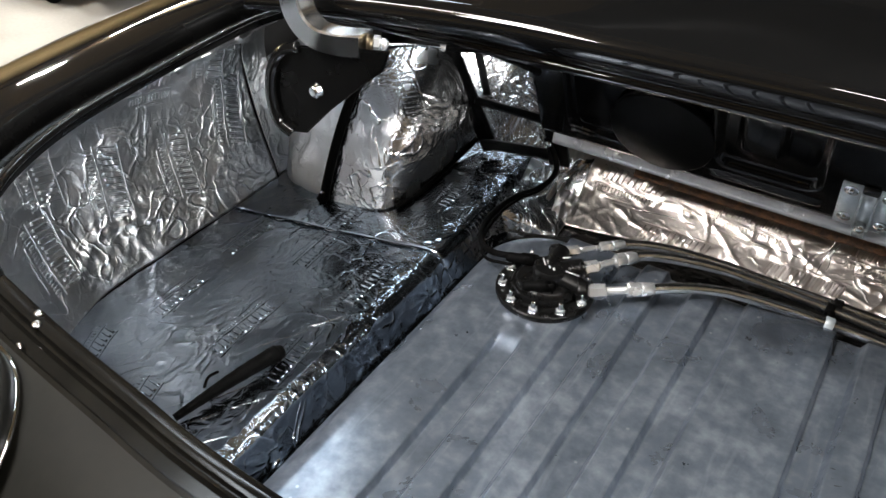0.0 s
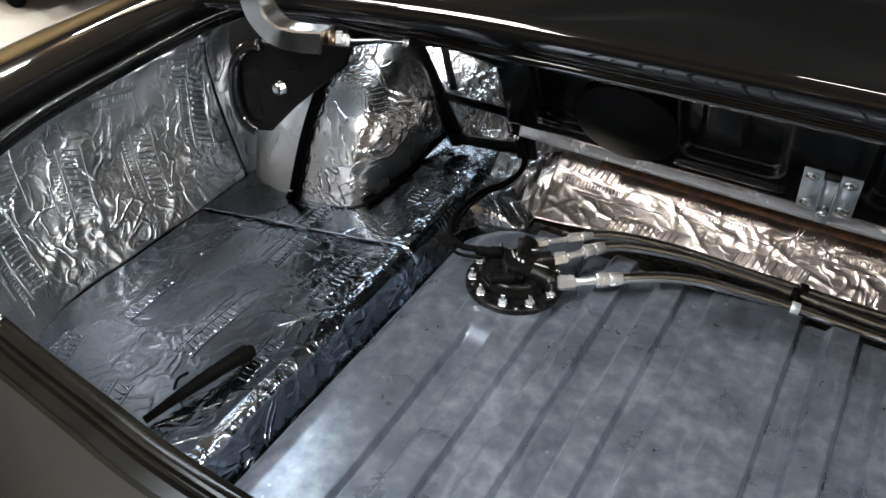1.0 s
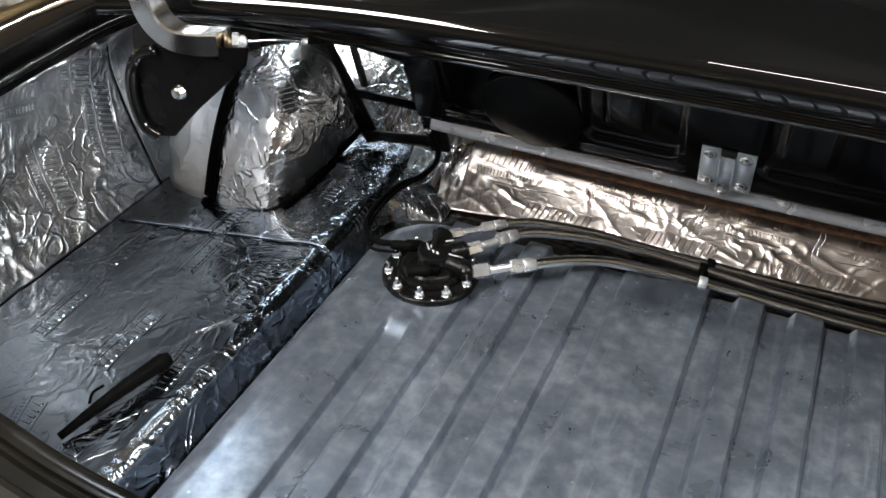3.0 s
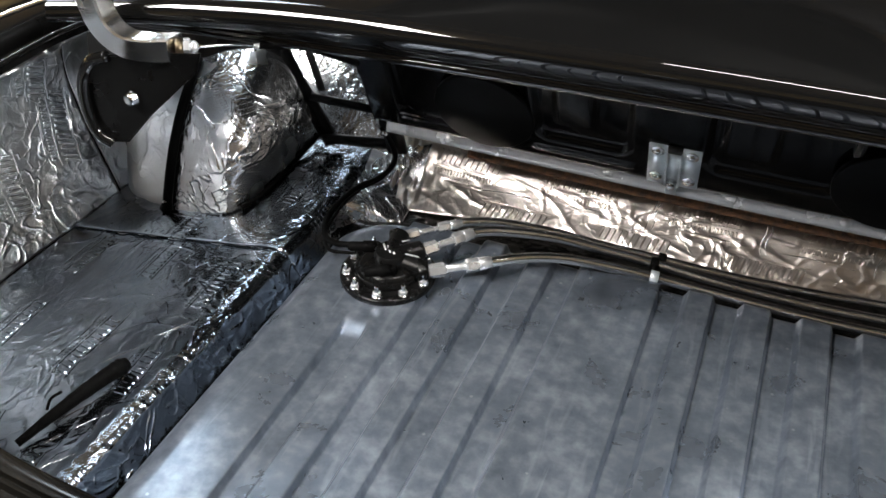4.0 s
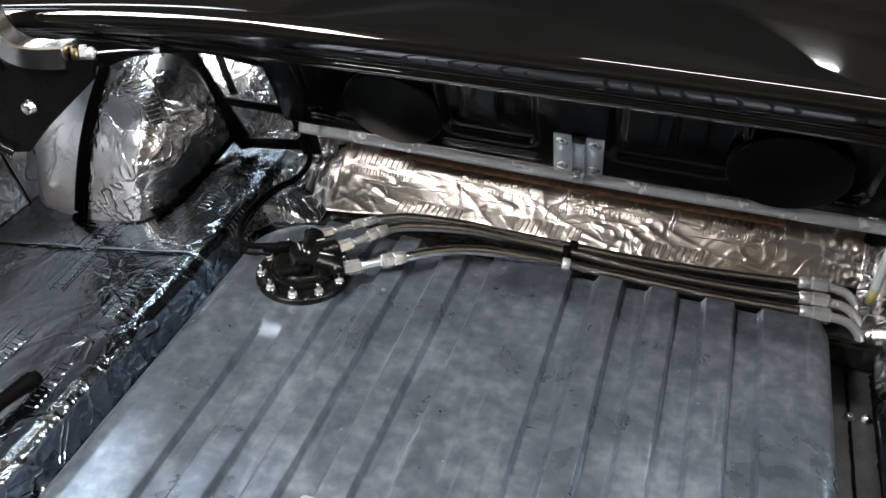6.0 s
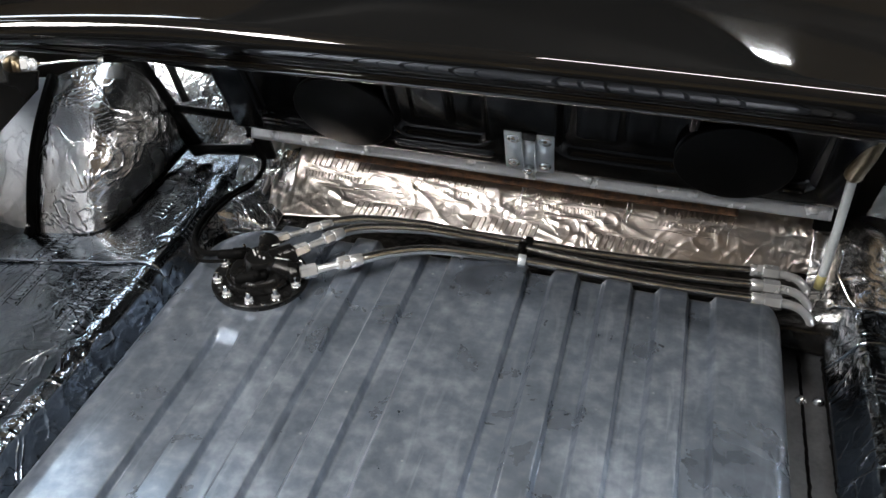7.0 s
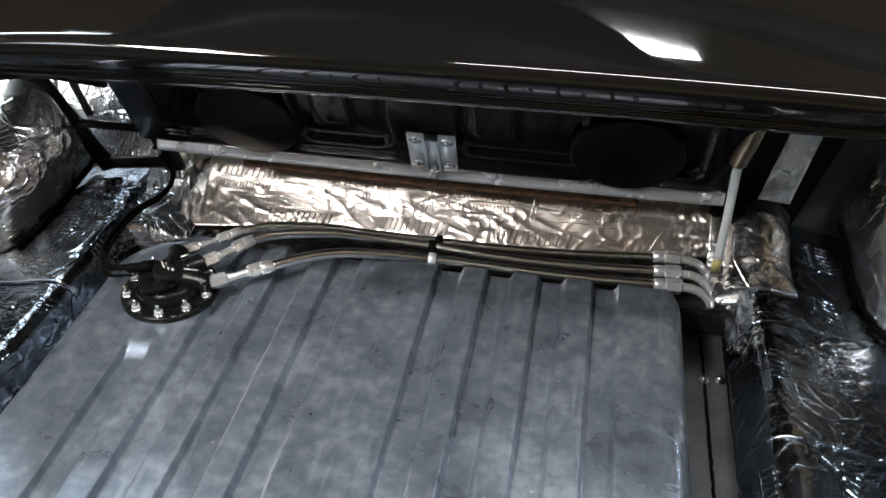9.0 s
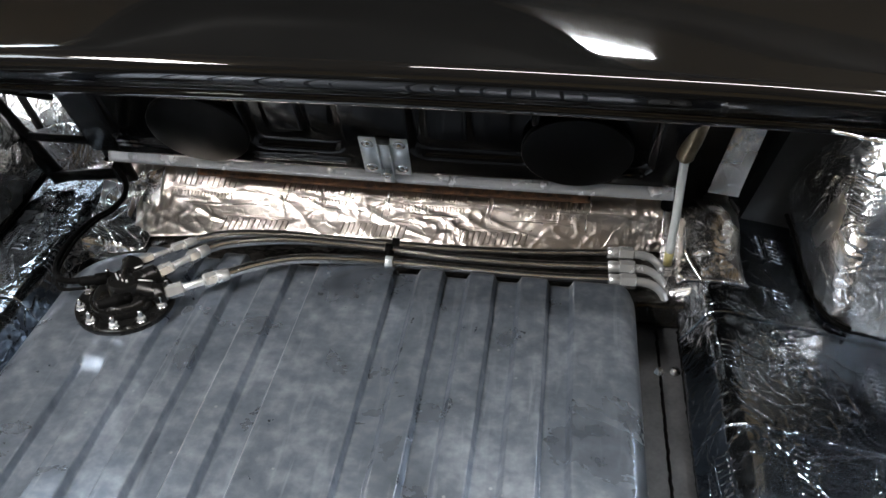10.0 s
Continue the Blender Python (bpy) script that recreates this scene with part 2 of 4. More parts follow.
def part(name, bm, material, parent=None, label="", smooth=True):
    ob = new(name, mesh_from(name, bm, material, smooth))
    if parent:
        ob.parent = parent
    if label:
        tagged(ob, label)
    return ob


def thing(name, label, category, group="", kind=""):
    return tagged(new(name), label, category, group, kind)


def sharp(ob, angle=35):
    ob.data.set_sharp_from_angle(angle=radians(angle))
    return ob


def add_box(bm, x0, y0, z0, x1, y1, z1, bevel=0.0, m=None):
    r = bmesh.ops.create_cube(bm, size=1)
    vs = r["verts"]
    bmesh.ops.scale(bm, vec=(x1 - x0, y1 - y0, z1 - z0), verts=vs)
    bmesh.ops.translate(bm, vec=((x0 + x1) / 2, (y0 + y1) / 2, (z0 + z1) / 2), verts=vs)
    if bevel:
        es = list({e for v in vs for e in v.link_edges})
        r2 = bmesh.ops.bevel(bm, geom=es, offset=bevel, segments=2, affect="EDGES")
        vs = list({v for f in r2["faces"] for v in f.verts} | {v for v in vs if v.is_valid})
    if m is not None:
        bmesh.ops.transform(bm, matrix=m, verts=vs)
    return bm


def box(x0, y0, z0, x1, y1, z1, bevel=0.002, m=None):
    return add_box(bmesh.new(), x0, y0, z0, x1, y1, z1, bevel, m)


def add_lathe(bm, profile, n=32, m=None, hexagon=False):
    """A turned shape about z from (radius, height) pairs."""
    rings = []
    count = 6 if hexagon else n
    for r, z in profile:
        ring = []
        for i in range(count):
            a = 2 * math.pi * i / count
            p = Vector((r * math.cos(a), r * math.sin(a), z))
            ring.append(bm.verts.new(m @ p if m is not None else p))
        rings.append(ring)
    for a, b in zip(rings, rings[1:]):
        for i in range(count):
            j = (i + 1) % count
            bm.faces.new((a[i], a[j], b[j], b[i]))
    bm.faces.new(rings[0][::-1])
    bm.faces.new(rings[-1])
    return bm


def lathe(profile, n=32, m=None, hexagon=False):
    return add_lathe(bmesh.new(), profile, n, m, hexagon)


def spline(points, per=8):
    """A smooth line through the points."""
    ps = [Vector(p) for p in points]
    ps = [2 * ps[0] - ps[1]] + ps + [2 * ps[-1] - ps[-2]]
    out = []
    for a, b, c, d in zip(ps, ps[1:], ps[2:], ps[3:]):
        for i in range(per):
            t = i / per
            out.append(0.5 * (2 * b + (c - a) * t + (2 * a - 5 * b + 4 * c - d) * t * t + (3 * b - a - 3 * c + d) * t ** 3))
    out.append(ps[-2])
    return out


def add_tube(bm, line, radius, n=12, square=None):
    """A tube along a line; radius may be a list. square=(w, h): a flat bar instead. UVs run round and along."""
    uv = bm.loops.layers.uv.verify()
    line = [Vector(p) for p in line]
    rings, along = [], 0.0
    side = None
    for i, p in enumerate(line):
        d = (line[min(i + 1, len(line) - 1)] - line[max(i - 1, 0)]).normalized()
        if side is None:
            side = d.cross(Vector((0, 0, 1)))
            if side.length < 0.1:
                side = d.cross(Vector((0, 1, 0)))
        side = (side - d * side.dot(d)).normalized()
        top = side.cross(d).normalized()
        r = radius[i] if isinstance(radius, (list, tuple)) else radius
        if i:
            along += (p - line[i - 1]).length
        ring = []
        for k in range(n):
            a = 2 * math.pi * k / n
            ring.append(bm.verts.new(p + side * (r * math.cos(a)) + top * (r * math.sin(a))))
        rings.append((ring, along))
    for (a, la), (b, lb) in zip(rings, rings[1:]):
        for k in range(n):
            j = (k + 1) % n
            f = bm.faces.new((a[k], a[j], b[j], b[k]))
            for loop, w in zip(f.loops, ((k / n, la), ((k + 1) / n, la), ((k + 1) / n, lb), (k / n, lb))):
                loop[uv].uv = w
    bm.faces.new(rings[0][0][::-1])
    bm.faces.new(rings[-1][0])
    return bm


def tube(line, radius, n=12):
    return add_tube(bmesh.new(), line, radius, n)


def sheet(fn, nu, nv, thick=0.002, rumple=None):
    """A sheet over fn(u, v), u and v from 0 to 1, with a thickness and closed edges. rumple(u, v, p) pushes it along its normal."""
    pts = [[Vector(fn(i / nu, j / nv)) for j in range(nv + 1)] for i in range(nu + 1)]
    nor = [[None] * (nv + 1) for _ in range(nu + 1)]
    for i in range(nu + 1):
        for j in range(nv + 1):
            du = pts[min(i + 1, nu)][j] - pts[max(i - 1, 0)][j]
            dv = pts[i][min(j + 1, nv)] - pts[i][max(j - 1, 0)]
            n = du.cross(dv)
            nor[i][j] = n.normalized() if n.length > 1e-12 else Vector((0, 0, 1))
    bm = bmesh.new()
    top, low = [], []
    for i in range(nu + 1):
        a, b = [], []
        for j in range(nv + 1):
            p, n = pts[i][j], nor[i][j]
            h = rumple(i / nu, j / nv, p) if rumple else 0.0
            a.append(bm.verts.new(p + n * h))
            b.append(bm.verts.new(p - n * thick))
        top.append(a)
        low.append(b)
    for i in range(nu):
        for j in range(nv):
            bm.faces.new((top[i][j], top[i + 1][j], top[i + 1][j + 1], top[i][j + 1]))
            bm.faces.new((low[i][j], low[i][j + 1], low[i + 1][j + 1], low[i + 1][j]))
    for j in range(nv):
        bm.faces.new((top[0][j], top[0][j + 1], low[0][j + 1], low[0][j]))
        bm.faces.new((top[nu][j + 1], top[nu][j], low[nu][j], low[nu][j + 1]))
    for i in range(nu):
        bm.faces.new((top[i + 1][0], top[i][0], low[i][0], low[i + 1][0]))
        bm.faces.new((top[i][nv], top[i + 1][nv], low[i + 1][nv], low[i][nv]))
    return bm


def polyline(points):
    """A function of 0 to 1 that runs along a line of points by length."""
    ps = [Vector(p) for p in points]
    acc = [0.0]
    for a, b in zip(ps, ps[1:]):
        acc.append(acc[-1] + (b - a).length)

    def at(t):
        s = t * acc[-1]
        for k in range(len(ps) - 1):
            if s <= acc[k + 1] or k == len(ps) - 2:
                w = (s - acc[k]) / max(acc[k + 1] - acc[k], 1e-9)
                return ps[k].lerp(ps[k + 1], min(max(w, 0), 1))
    at.length = acc[-1]
    return at


def crumple(amount, coarse=11.0, fine=42.0, seed=0.0):
    """Foil that lies smooth, with soft waves, and sharp creases in patches."""
    off = Vector((seed * 3.1, seed * 1.7, seed * 5.3))

    def push(u, v, p):
        q = p + off
        patch = smooth01((noise.noise(q * 6.5) + 0.05) / 0.35)
        wave = noise.noise(q * 8.0)
        a = max(0.0, 1.0 - abs(noise.noise(q * coarse)) * 5.0)
        b = max(0.0, 1.0 - abs(noise.noise(q * fine + Vector((7, 3, 1)))) * 3.0)
        wave += 0.40 * noise.noise(q * 19.0 + Vector((2, 9, 4)))
        return amount * (1.3 * wave + (0.2 + patch) * 0.7 * a * a + patch * 0.45 * b * b)
    return push


def smooth01(t):
    t = min(max(t, 0.0), 1.0)
    return t * t * (3 - 2 * t)


def emboss(fn, spots, parent, rumple=None, tall=0.024, pitch=0.0100, material=None, rise=1.0):
    """Raised bars in the place of the stamped lettering, in two rows: one big, one small. spots: (u, v, angle, letters)."""
    for u0, v0, angle, letters in spots:
        e = 0.004
        p0 = Vector(fn(u0, v0))
        su = (Vector(fn(u0 + e, v0)) - Vector(fn(u0 - e, v0))).length / (2 * e)
        sv = (Vector(fn(u0, v0 + e)) - Vector(fn(u0, v0 - e))).length / (2 * e)
        ca, sa = math.cos(radians(angle)), math.sin(radians(angle))
        rng = random.Random(int(u0 * 1000) * 7 + int(v0 * 1000))

        def at(a, b, h):
            u, v = u0 + (a * ca - b * sa) / su, v0 + (a * sa + b * ca) / sv
            p = Vector(fn(u, v))
            n = (Vector(fn(u + e, v)) - p).cross(Vector(fn(u, v + e)) - p).normalized()
            lift = rumple(u, v, p) if rumple else 0.0
            return p + n * (h + lift)
        bm = bmesh.new()

        def bar(a0, b0, a1, b1, w, h):
            d = Vector((a1 - a0, b1 - b0))
            reach = min(0.4, 0.0016 / max(d.length, 1e-6))
            d.normalize()
            s = Vector((-d.y, d.x)) * w / 2
            rows = []
            for k, up in ((0.0, 0), (reach, 1), (0.5, 1), (1 - reach, 1), (1.0, 0)):
                c = Vector((a0, b0)).lerp(Vector((a1, b1)), k)
                rows.append([bm.verts.new(at(c.x + s.x * f, c.y + s.y * f, h * rise * up * g - 0.0005)) for f, g in ((-1, 0), (-0.62, 1), (0.62, 1), (1, 0))])
            for r, q in zip(rows, rows[1:]):
                for k in range(3):
                    bm.faces.new((r[k], r[k + 1], q[k + 1], q[k]))
        length = letters * pitch
        lean = tall * 0.10
        for k in range(letters):
            a = -length / 2 + (k + 0.5) * pitch + rng.uniform(-0.0006, 0.0006)
            low = -tall * (0.44 if k % 5 else 0.36)
            bar(a - lean, low, a + lean, tall * 0.44, pitch * 0.62, 0.0019)
        for side in (-1, 1):
            for k in range(4):
                a0 = -length / 2 - 0.003 + (length + 0.006) * k / 4 + side * lean
                bar(a0, side * tall * 0.60, a0 + length / 4 + 0.003, side * tall * 0.60, 0.0024, 0.0011)
        for k in range(int(letters * 1.6)):
            a = -length * 0.48 + k * pitch * 0.60
            bar(a, -tall * 1.08, a + rng.uniform(0.0, 0.0014), -tall * 0.76, 0.0036, 0.0012)
        for k in range(2):
            bar(-length * 0.35 + k * length * 0.2, -tall * (1.22 + 0.1 * k), length * 0.1 + k * length * 0.22, -tall * (1.22 + 0.1 * k), 0.0030, 0.0009)
        sharp(part("embossed_lettering", bm, material or FOIL_RAISED, parent), 25)


# ---- the garage ----
tagged(part("floor", box(-6, -6, -0.90, 6, 7, -0.75, 0), CONCRETE), "smooth grey concrete garage floor", "floor", kind="structure")
tagged(part("ceiling", box(-6, -6, 2.0, 6, 7, 2.12, 0), CEIL), "cream painted garage ceiling", "ceiling", kind="structure")
for nm, b in (("wall_north", (-6, 7, -0.75, 6, 7.15, 2.0)), ("wall_south", (-6, -6.15, -0.75, 6, -6, 2.0)),
              ("wall_west", (-6.15, -6, -0.75, -6, 7, 2.0)), ("wall_east", (6, -6, -0.75, 6.15, 7, 2.0))):
    tagged(part(nm, box(*b, 0), TAN), "tan painted garage wall", "wall", kind="structure")

for k, y in enumerate((-3.6, -1.9, 0.6, 3.2, 4.8)):
    tagged(part("beam", box(-6, y - 0.09, 1.90, 6, y + 0.09, 2.0, 0.004), BEAM), "dark wooden ceiling beam", "beam", kind="structure")
for k, x in enumerate((-4.6, -2.6, 2.6, 4.6)):
    tagged(part("beam", box(x - 0.07, -6, 1.84, x + 0.07, 7, 1.90, 0.004), BEAM), "dark wooden ceiling beam", "beam", kind="structure")

# ---- the car body ----
car = thing("car_body", "glossy black car body with an open boot in a garage", "car")

# the boot opening: half of its edge, from the middle of the tail round the corner and up the side
HALF = [(0.0, 0.078, 0.300), (-0.28, 0.090, 0.300), (-0.40, 0.104, 0.300), (-0.51, 0.118, 0.303), (-0.595, 0.130, 0.312), (-0.645, 0.150, 0.326), (-0.678, 0.190, 0.337),
        (-0.703, 0.245, 0.342), (-0.722, 0.320, 0.345), (-0.733, 0.42, 0.346), (-0.742, 0.56, 0.347), (-0.738, 0.635, 0.348), (-0.712, 0.700, 0.350), (-0.66, 0.742, 0.351)]


def sweep(profile, line, sx):
    """Sweeps (outward, up) pairs along the boot's edge; sx = -1 mirrors it."""
    ps = spline(line, 6)
    bm = bmesh.new()
    rows = []
    for i, p in enumerate(ps):
        d = ps[min(i + 1, len(ps) - 1)] - ps[max(i - 1, 0)]
        d.z = 0
        if i == 0:
            d = Vector((-1, 0, 0))
        d.normalize()
        out = Vector((d.y, -d.x, 0))
        out = -out if out.dot(Vector((p.x, p.y - 0.45, 0))) < 0 else out
        row = []
        for o, h in profile:
            q = p + out * o + Vector((0, 0, h))
            row.append(bm.verts.new((q.x * sx, q.y, q.z)))
        rows.append(row)
    for a, b in zip(rows, rows[1:]):
        for k in range(len(profile) - 1):
            bm.faces.new((a[k], a[k + 1], b[k + 1], b[k]))
    return bm


GUTTER = [(0.004, -0.014), (0.001, -0.008), (0.0, -0.003), (0.002, 0.001), (0.006, 0.002), (0.010, 0.0), (0.012, -0.006), (0.014, -0.011),
          (0.026, -0.013), (0.033, -0.010), (0.036, 0.000), (0.039, 0.009), (0.044, 0.011)]
SKIN = [(0.044, 0.011), (0.060, 0.013), (0.10, 0.014), (0.15, 0.006), (0.20, -0.016), (0.235, -0.05), (0.260, -0.10), (0.290, -0.17), (0.315, -0.25), (0.315, -0.45), (0.280, -0.85)]
TAIL_GUTTER = [(0.004, -0.030), (0.001, -0.012), (0.0, -0.002), (0.002, 0.0), (0.013, 0.002), (0.015, 0.001), (0.016, -0.004), (0.018, -0.004), (0.0195, 0.0005), (0.0215, 0.0005),
               (0.0235, -0.005), (0.034, -0.006), (0.0355, 0.0), (0.0375, 0.002), (0.041, 0.0005)]
TAILSKIN = [(0.041, 0.0005), (0.050, -0.002), (0.075, -0.010), (0.12, -0.035), (0.16, -0.08), (0.18, -0.16), (0.19, -0.35), (0.16, -0.75)]
for sx in (1, -1):
    sharp(part("boot_gutter", sweep(GUTTER, HALF[4:], sx), GUTTER_BLACK, car, "black drain gutter along the boot opening"), 50)
    # a thin gloss tube, added so that the dull lip shows a highlight line
    bead = [Vector((q.x * sx, q.y, q.z + 0.001)) for q in spline(HALF[5:], 6)]
    part("lip_highlight_bead", tube(bead, 0.0035, 8), GLOSS, car, "glossy bead added to draw the highlight on the gutter lip")
    sharp(part("tail_gutter", sweep(TAIL_GUTTER, HALF[:5], sx), SILL, car, "dusty black gutter along the tail edge"), 50)
    part("quarter_panel", sweep(SKIN[:5], HALF[4:], sx), GLOSS, car, "mirror-glossy black quarter panel")
    part("quarter_side", sweep(SKIN[4:], HALF[4:11] + [(-0.742, 0.80, 0.347), (-0.742, 1.02, 0.347), (-0.742, 1.25, 0.347)], sx), GLOSS, car)
    part("tail_panel", sweep(TAILSKIN, HALF[:5], sx), TAIL_PAINT, car, "black painted tail panel below the boot edge")

# inner shell
part("floor_pan", box(-1.02, -0.02, -0.20, 1.02, 1.32, -0.13, 0.003), MATT, car, "black floor pan under the mats")
part("bulkhead", box(-1.02, 1.28, -0.16, 1.02, 1.32, 0.40, 0.003), MATT, car, "black bulkhead behind the boot")
part("tail_inner", box(-0.95, -0.01, -0.16, 0.95, 0.02, 0.26, 0.003), MATT, car)
for sx in (-1, 1):
    x0, x1 = sorted((sx * 1.030, sx * 1.040))
    part("quarter_inner", box(x0, 0.0, -0.16, x1, 1.30, 0.24, 0.002), MATT, car)


# rear deck with its rolled lip
def lip_y(x):
    return 0.742 + 0.03 * x - 0.05 * x * x


def crest_y(x):
    return 0.712 + 0.035 * x - 0.06 * x * x - (0.5 * (x + 0.35) ** 2 if x < -0.35 else 0) - (0.2 * (x - 0.45) ** 2 if x > 0.45 else 0)


def deck_row(x):
    c, l = crest_y(x), lip_y(x)
    rise = -0.045 * x * x
    prof = [(l + 0.05, 0.335), (l + 0.012, 0.333), (l + 0.002, 0.333), (l - 0.005, 0.336), (l - 0.009, 0.341), (l - 0.008, 0.346), (l - 0.004, 0.349)]
    prof += [(l - 0.012, 0.354), (l + (c - l) * 0.72, 0.365), (c - 0.004, 0.378), (c - 0.005, 0.387), (c - 0.003, 0.394), (c, 0.399), (c + 0.006, 0.403), (c + 0.016, 0.405)]
    prof += [(c + 0.05, 0.409 + rise * 0.1), (c + 0.12, 0.419 + rise * 0.3), (c + 0.22, 0.432 + rise * 0.6), (c + 0.40, 0.452 + rise), (c + 0.65, 0.470 + rise), (c + 1.0, 0.480 + rise)]
    return prof


def deck():
    bm = bmesh.new()
    rows = []
    n = 48
    for i in range(n + 1):
        x = -0.72 + 1.44 * i / n
        rows.append([bm.verts.new((x, y, z)) for y, z in deck_row(x)])
    for a, b in zip(rows, rows[1:]):
        for k in range(len(a) - 1):
            bm.faces.new((a[k], a[k + 1], b[k + 1], b[k]))
    return bm


part("rear_deck", deck(), GLOSS, car, "glossy black rear deck with a rolled lip")


# boot lid, standing open overhead
def lid():
    def fn(u, v):
        x = (u - 0.5) * 1.30
        low = 0.478 + 1.4 * max(0.0, abs(x + 0.05) - 0.12) ** 2
        y = 0.93 + 0.20 * v
        z = low + (1.50 - low) * v
        return (x, y, z)
    return sheet(fn, 24, 16, 0.03)


boot_lid = thing("open_bootlid", "black boot lid standing open above the rear deck", "car lid")
part("lid_shell", lid(), BLANK, boot_lid)


# ---- fuel tank ----
tank = thing("fuel_tank", "galvanised steel fuel tank with pressed ribs, forming the boot floor", "fuel tank")
X0, X1, Y0, Y1 = -0.472, 0.410, 0.13, 0.872
GROOVES = [(-0.347, -0.312, 0.622), (-0.270, -0.234, 0.93), (-0.196, -0.155, 0.93), (-0.117, -0.078, 0.93),
           (0.043, 0.080, 0.93), (0.119, 0.157, 0.93), (0.198, 0.236, 0.93), (0.279, 0.315, 0.93)]


def tank_z(x, y):
    z = 0.0
    for a, b, end in GROOVES:
        if a - 0.006 < x < b + 0.006:
            w = min(max((x - a + 0.003) / 0.0050, 0.0), 1.0) * min(max((b + 0.002 - x) / 0.0070, 0.0), 1.0) * smooth01((end - y) / 0.042)
            z -= 0.0130 * w
    # rounded shoulders: wide on the pump side, narrow at the back
    for d, r, drop in ((x - X0, 0.052, 0.062), (X1 - x, 0.028, 0.030), (Y1 - y, 0.020, 0.026), (y - Y0, 0.030, 0.030)):
        if d < r:
            f = 1 - max(d, 0.0) / r
            z -= drop * (1 - math.sqrt(max(0.0, 1 - f * f)))
    c = 0.115
    if x < X0 + c and y > Y1 - c:
        d = c - math.hypot(X0 + c - x, y - (Y1 - c))
        if d < 0.045:
            f = 1 - max(d, 0.0) / 0.045
            z = min(z, -0.055 * (1 - math.sqrt(max(0.0, 1 - f * f))))
    z += 0.0012 * noise.noise(Vector((x * 4, y * 4, 0))) + 0.0003 * noise.noise(Vector((x * 22, y * 22, 3)))
    return z


def tank_body():
    xs = [X0 + (X1 - X0) * i / 700 for i in range(701)]
    ys = [Y0 + (Y1 - Y0) * i / 90 for i in range(91)]
    ys += [Y1 - 0.001, Y1 - 0.003]
    ys = sorted(set(ys))
    bm = bmesh.new()

    def inside(x, y):
        # pulls the grid's edge to the rounded outline; the corner behind the pump is the roundest
        c = 0.115 if x < 0 and y > 0.5 else 0.058
        dx = max(X0 + c - x, x - (X1 - c), 0.0)
        dy = max(y - (Y1 - c), Y0 + c - y, 0.0)
        d = math.hypot(dx, dy)
        reach = max(dx, dy)
        if dx > 0 and dy > 0:
            f = reach / d
            cx = X0 + c if x < 0 else X1 - c
            cy = Y1 - c if y > 0.5 else Y0 + c
            x = cx + (x - cx) * f
            y = cy + (y - cy) * f
        return x, y
    rows = []
    for x in xs:
        row = []
        for y in ys:
            px, py = inside(x, y)
            row.append(bm.verts.new((px, py, tank_z(px, py))))
        rows.append(row)
    for a, b in zip(rows, rows[1:]):
        for k in range(len(ys) - 1):
            bm.faces.new((a[k], b[k], b[k + 1], a[k + 1]))
    edge = [e for e in bm.edges if len(e.link_faces) == 1]
    r = bmesh.ops.extrude_edge_only(bm, edges=edge)
    for v in r["geom"]:
        if isinstance(v, bmesh.types.BMVert):
            v.co.z = -0.100
    bmesh.ops.remove_doubles(bm, verts=bm.verts, dist=0.0002)
    return bm


part("tank_shell", tank_body(), TANK, tank)
flange = bmesh.new()
add_box(flange, X0 - 0.006, Y0 - 0.03, -0.106, X1 + 0.082, Y1 + 0.030, -0.100, 0.001)
sharp(part("tank_flange", flange, FLANGE, tank, "grey coated mounting flange of the tank"))
bm = bmesh.new()
for x0, r0, seed in ((0.4535, 0.0024, 1.0), (0.4885, 0.0036, 8.0)):
    edge_line = [Vector((x0 + 0.0016 * noise.noise(Vector((seed, k * 0.5, 0))), 0.13 + 0.0063 * k, -0.0985)) for k in range(119)]
    add_tube(bm, edge_line, [r0 * (1 + 0.5 * noise.noise(Vector((seed, k * 0.8, 4)))) for k in range(119)], 8)


def shelf_fn(u, v):
    x, y = -0.49 + 0.99 * u, 0.874 + 0.165 * v
    return (x, y, -0.060 + 0.004 * noise.noise(Vector((x * 9, y * 22, 3))) - 0.03 * smooth01((0.10 - v) / 0.10))


part("floor_shelf", sheet(shelf_fn, 220, 40, 0.03, lambda u, v, p: 0.0022 * max(0.0, noise.noise(Vector((p.x * 40, p.y * 95, 1)))) + 0.0012 * noise.noise(Vector((p.x * 110, p.y * 170, 6)))), TAR, car, "black tarred floor shelf behind the tank")
part("seam_sealer", bm, RUBBER, tank, "black seam sealer along the flange")
ragged = [Vector((-0.4785 + 0.0030 * noise.noise(Vector((0, k * 0.9, 0))), 0.12 + 0.0062 * k, -0.0640)) for k in range(121)]
part("seam_sealer", add_tube(bmesh.new(), ragged, [0.0046 + 0.0034 * noise.noise(Vector((3, k * 1.3, 0))) for k in range(121)], 8), RUBBER, tank)
for x, y in ((0.452, 0.779), (0.475, 0.782), (0.452, 0.36)):
    b = lathe([(0.0075, 0), (0.0085, 0.0015), (0.0085, 0.003), (0.006, 0.0045), (0.0055, 0.008), (0.003, 0.0095)], 16, pose(x, y, -0.100))
    part("flange_bolt", b, STEEL, tank, "bright round-headed flange bolt")
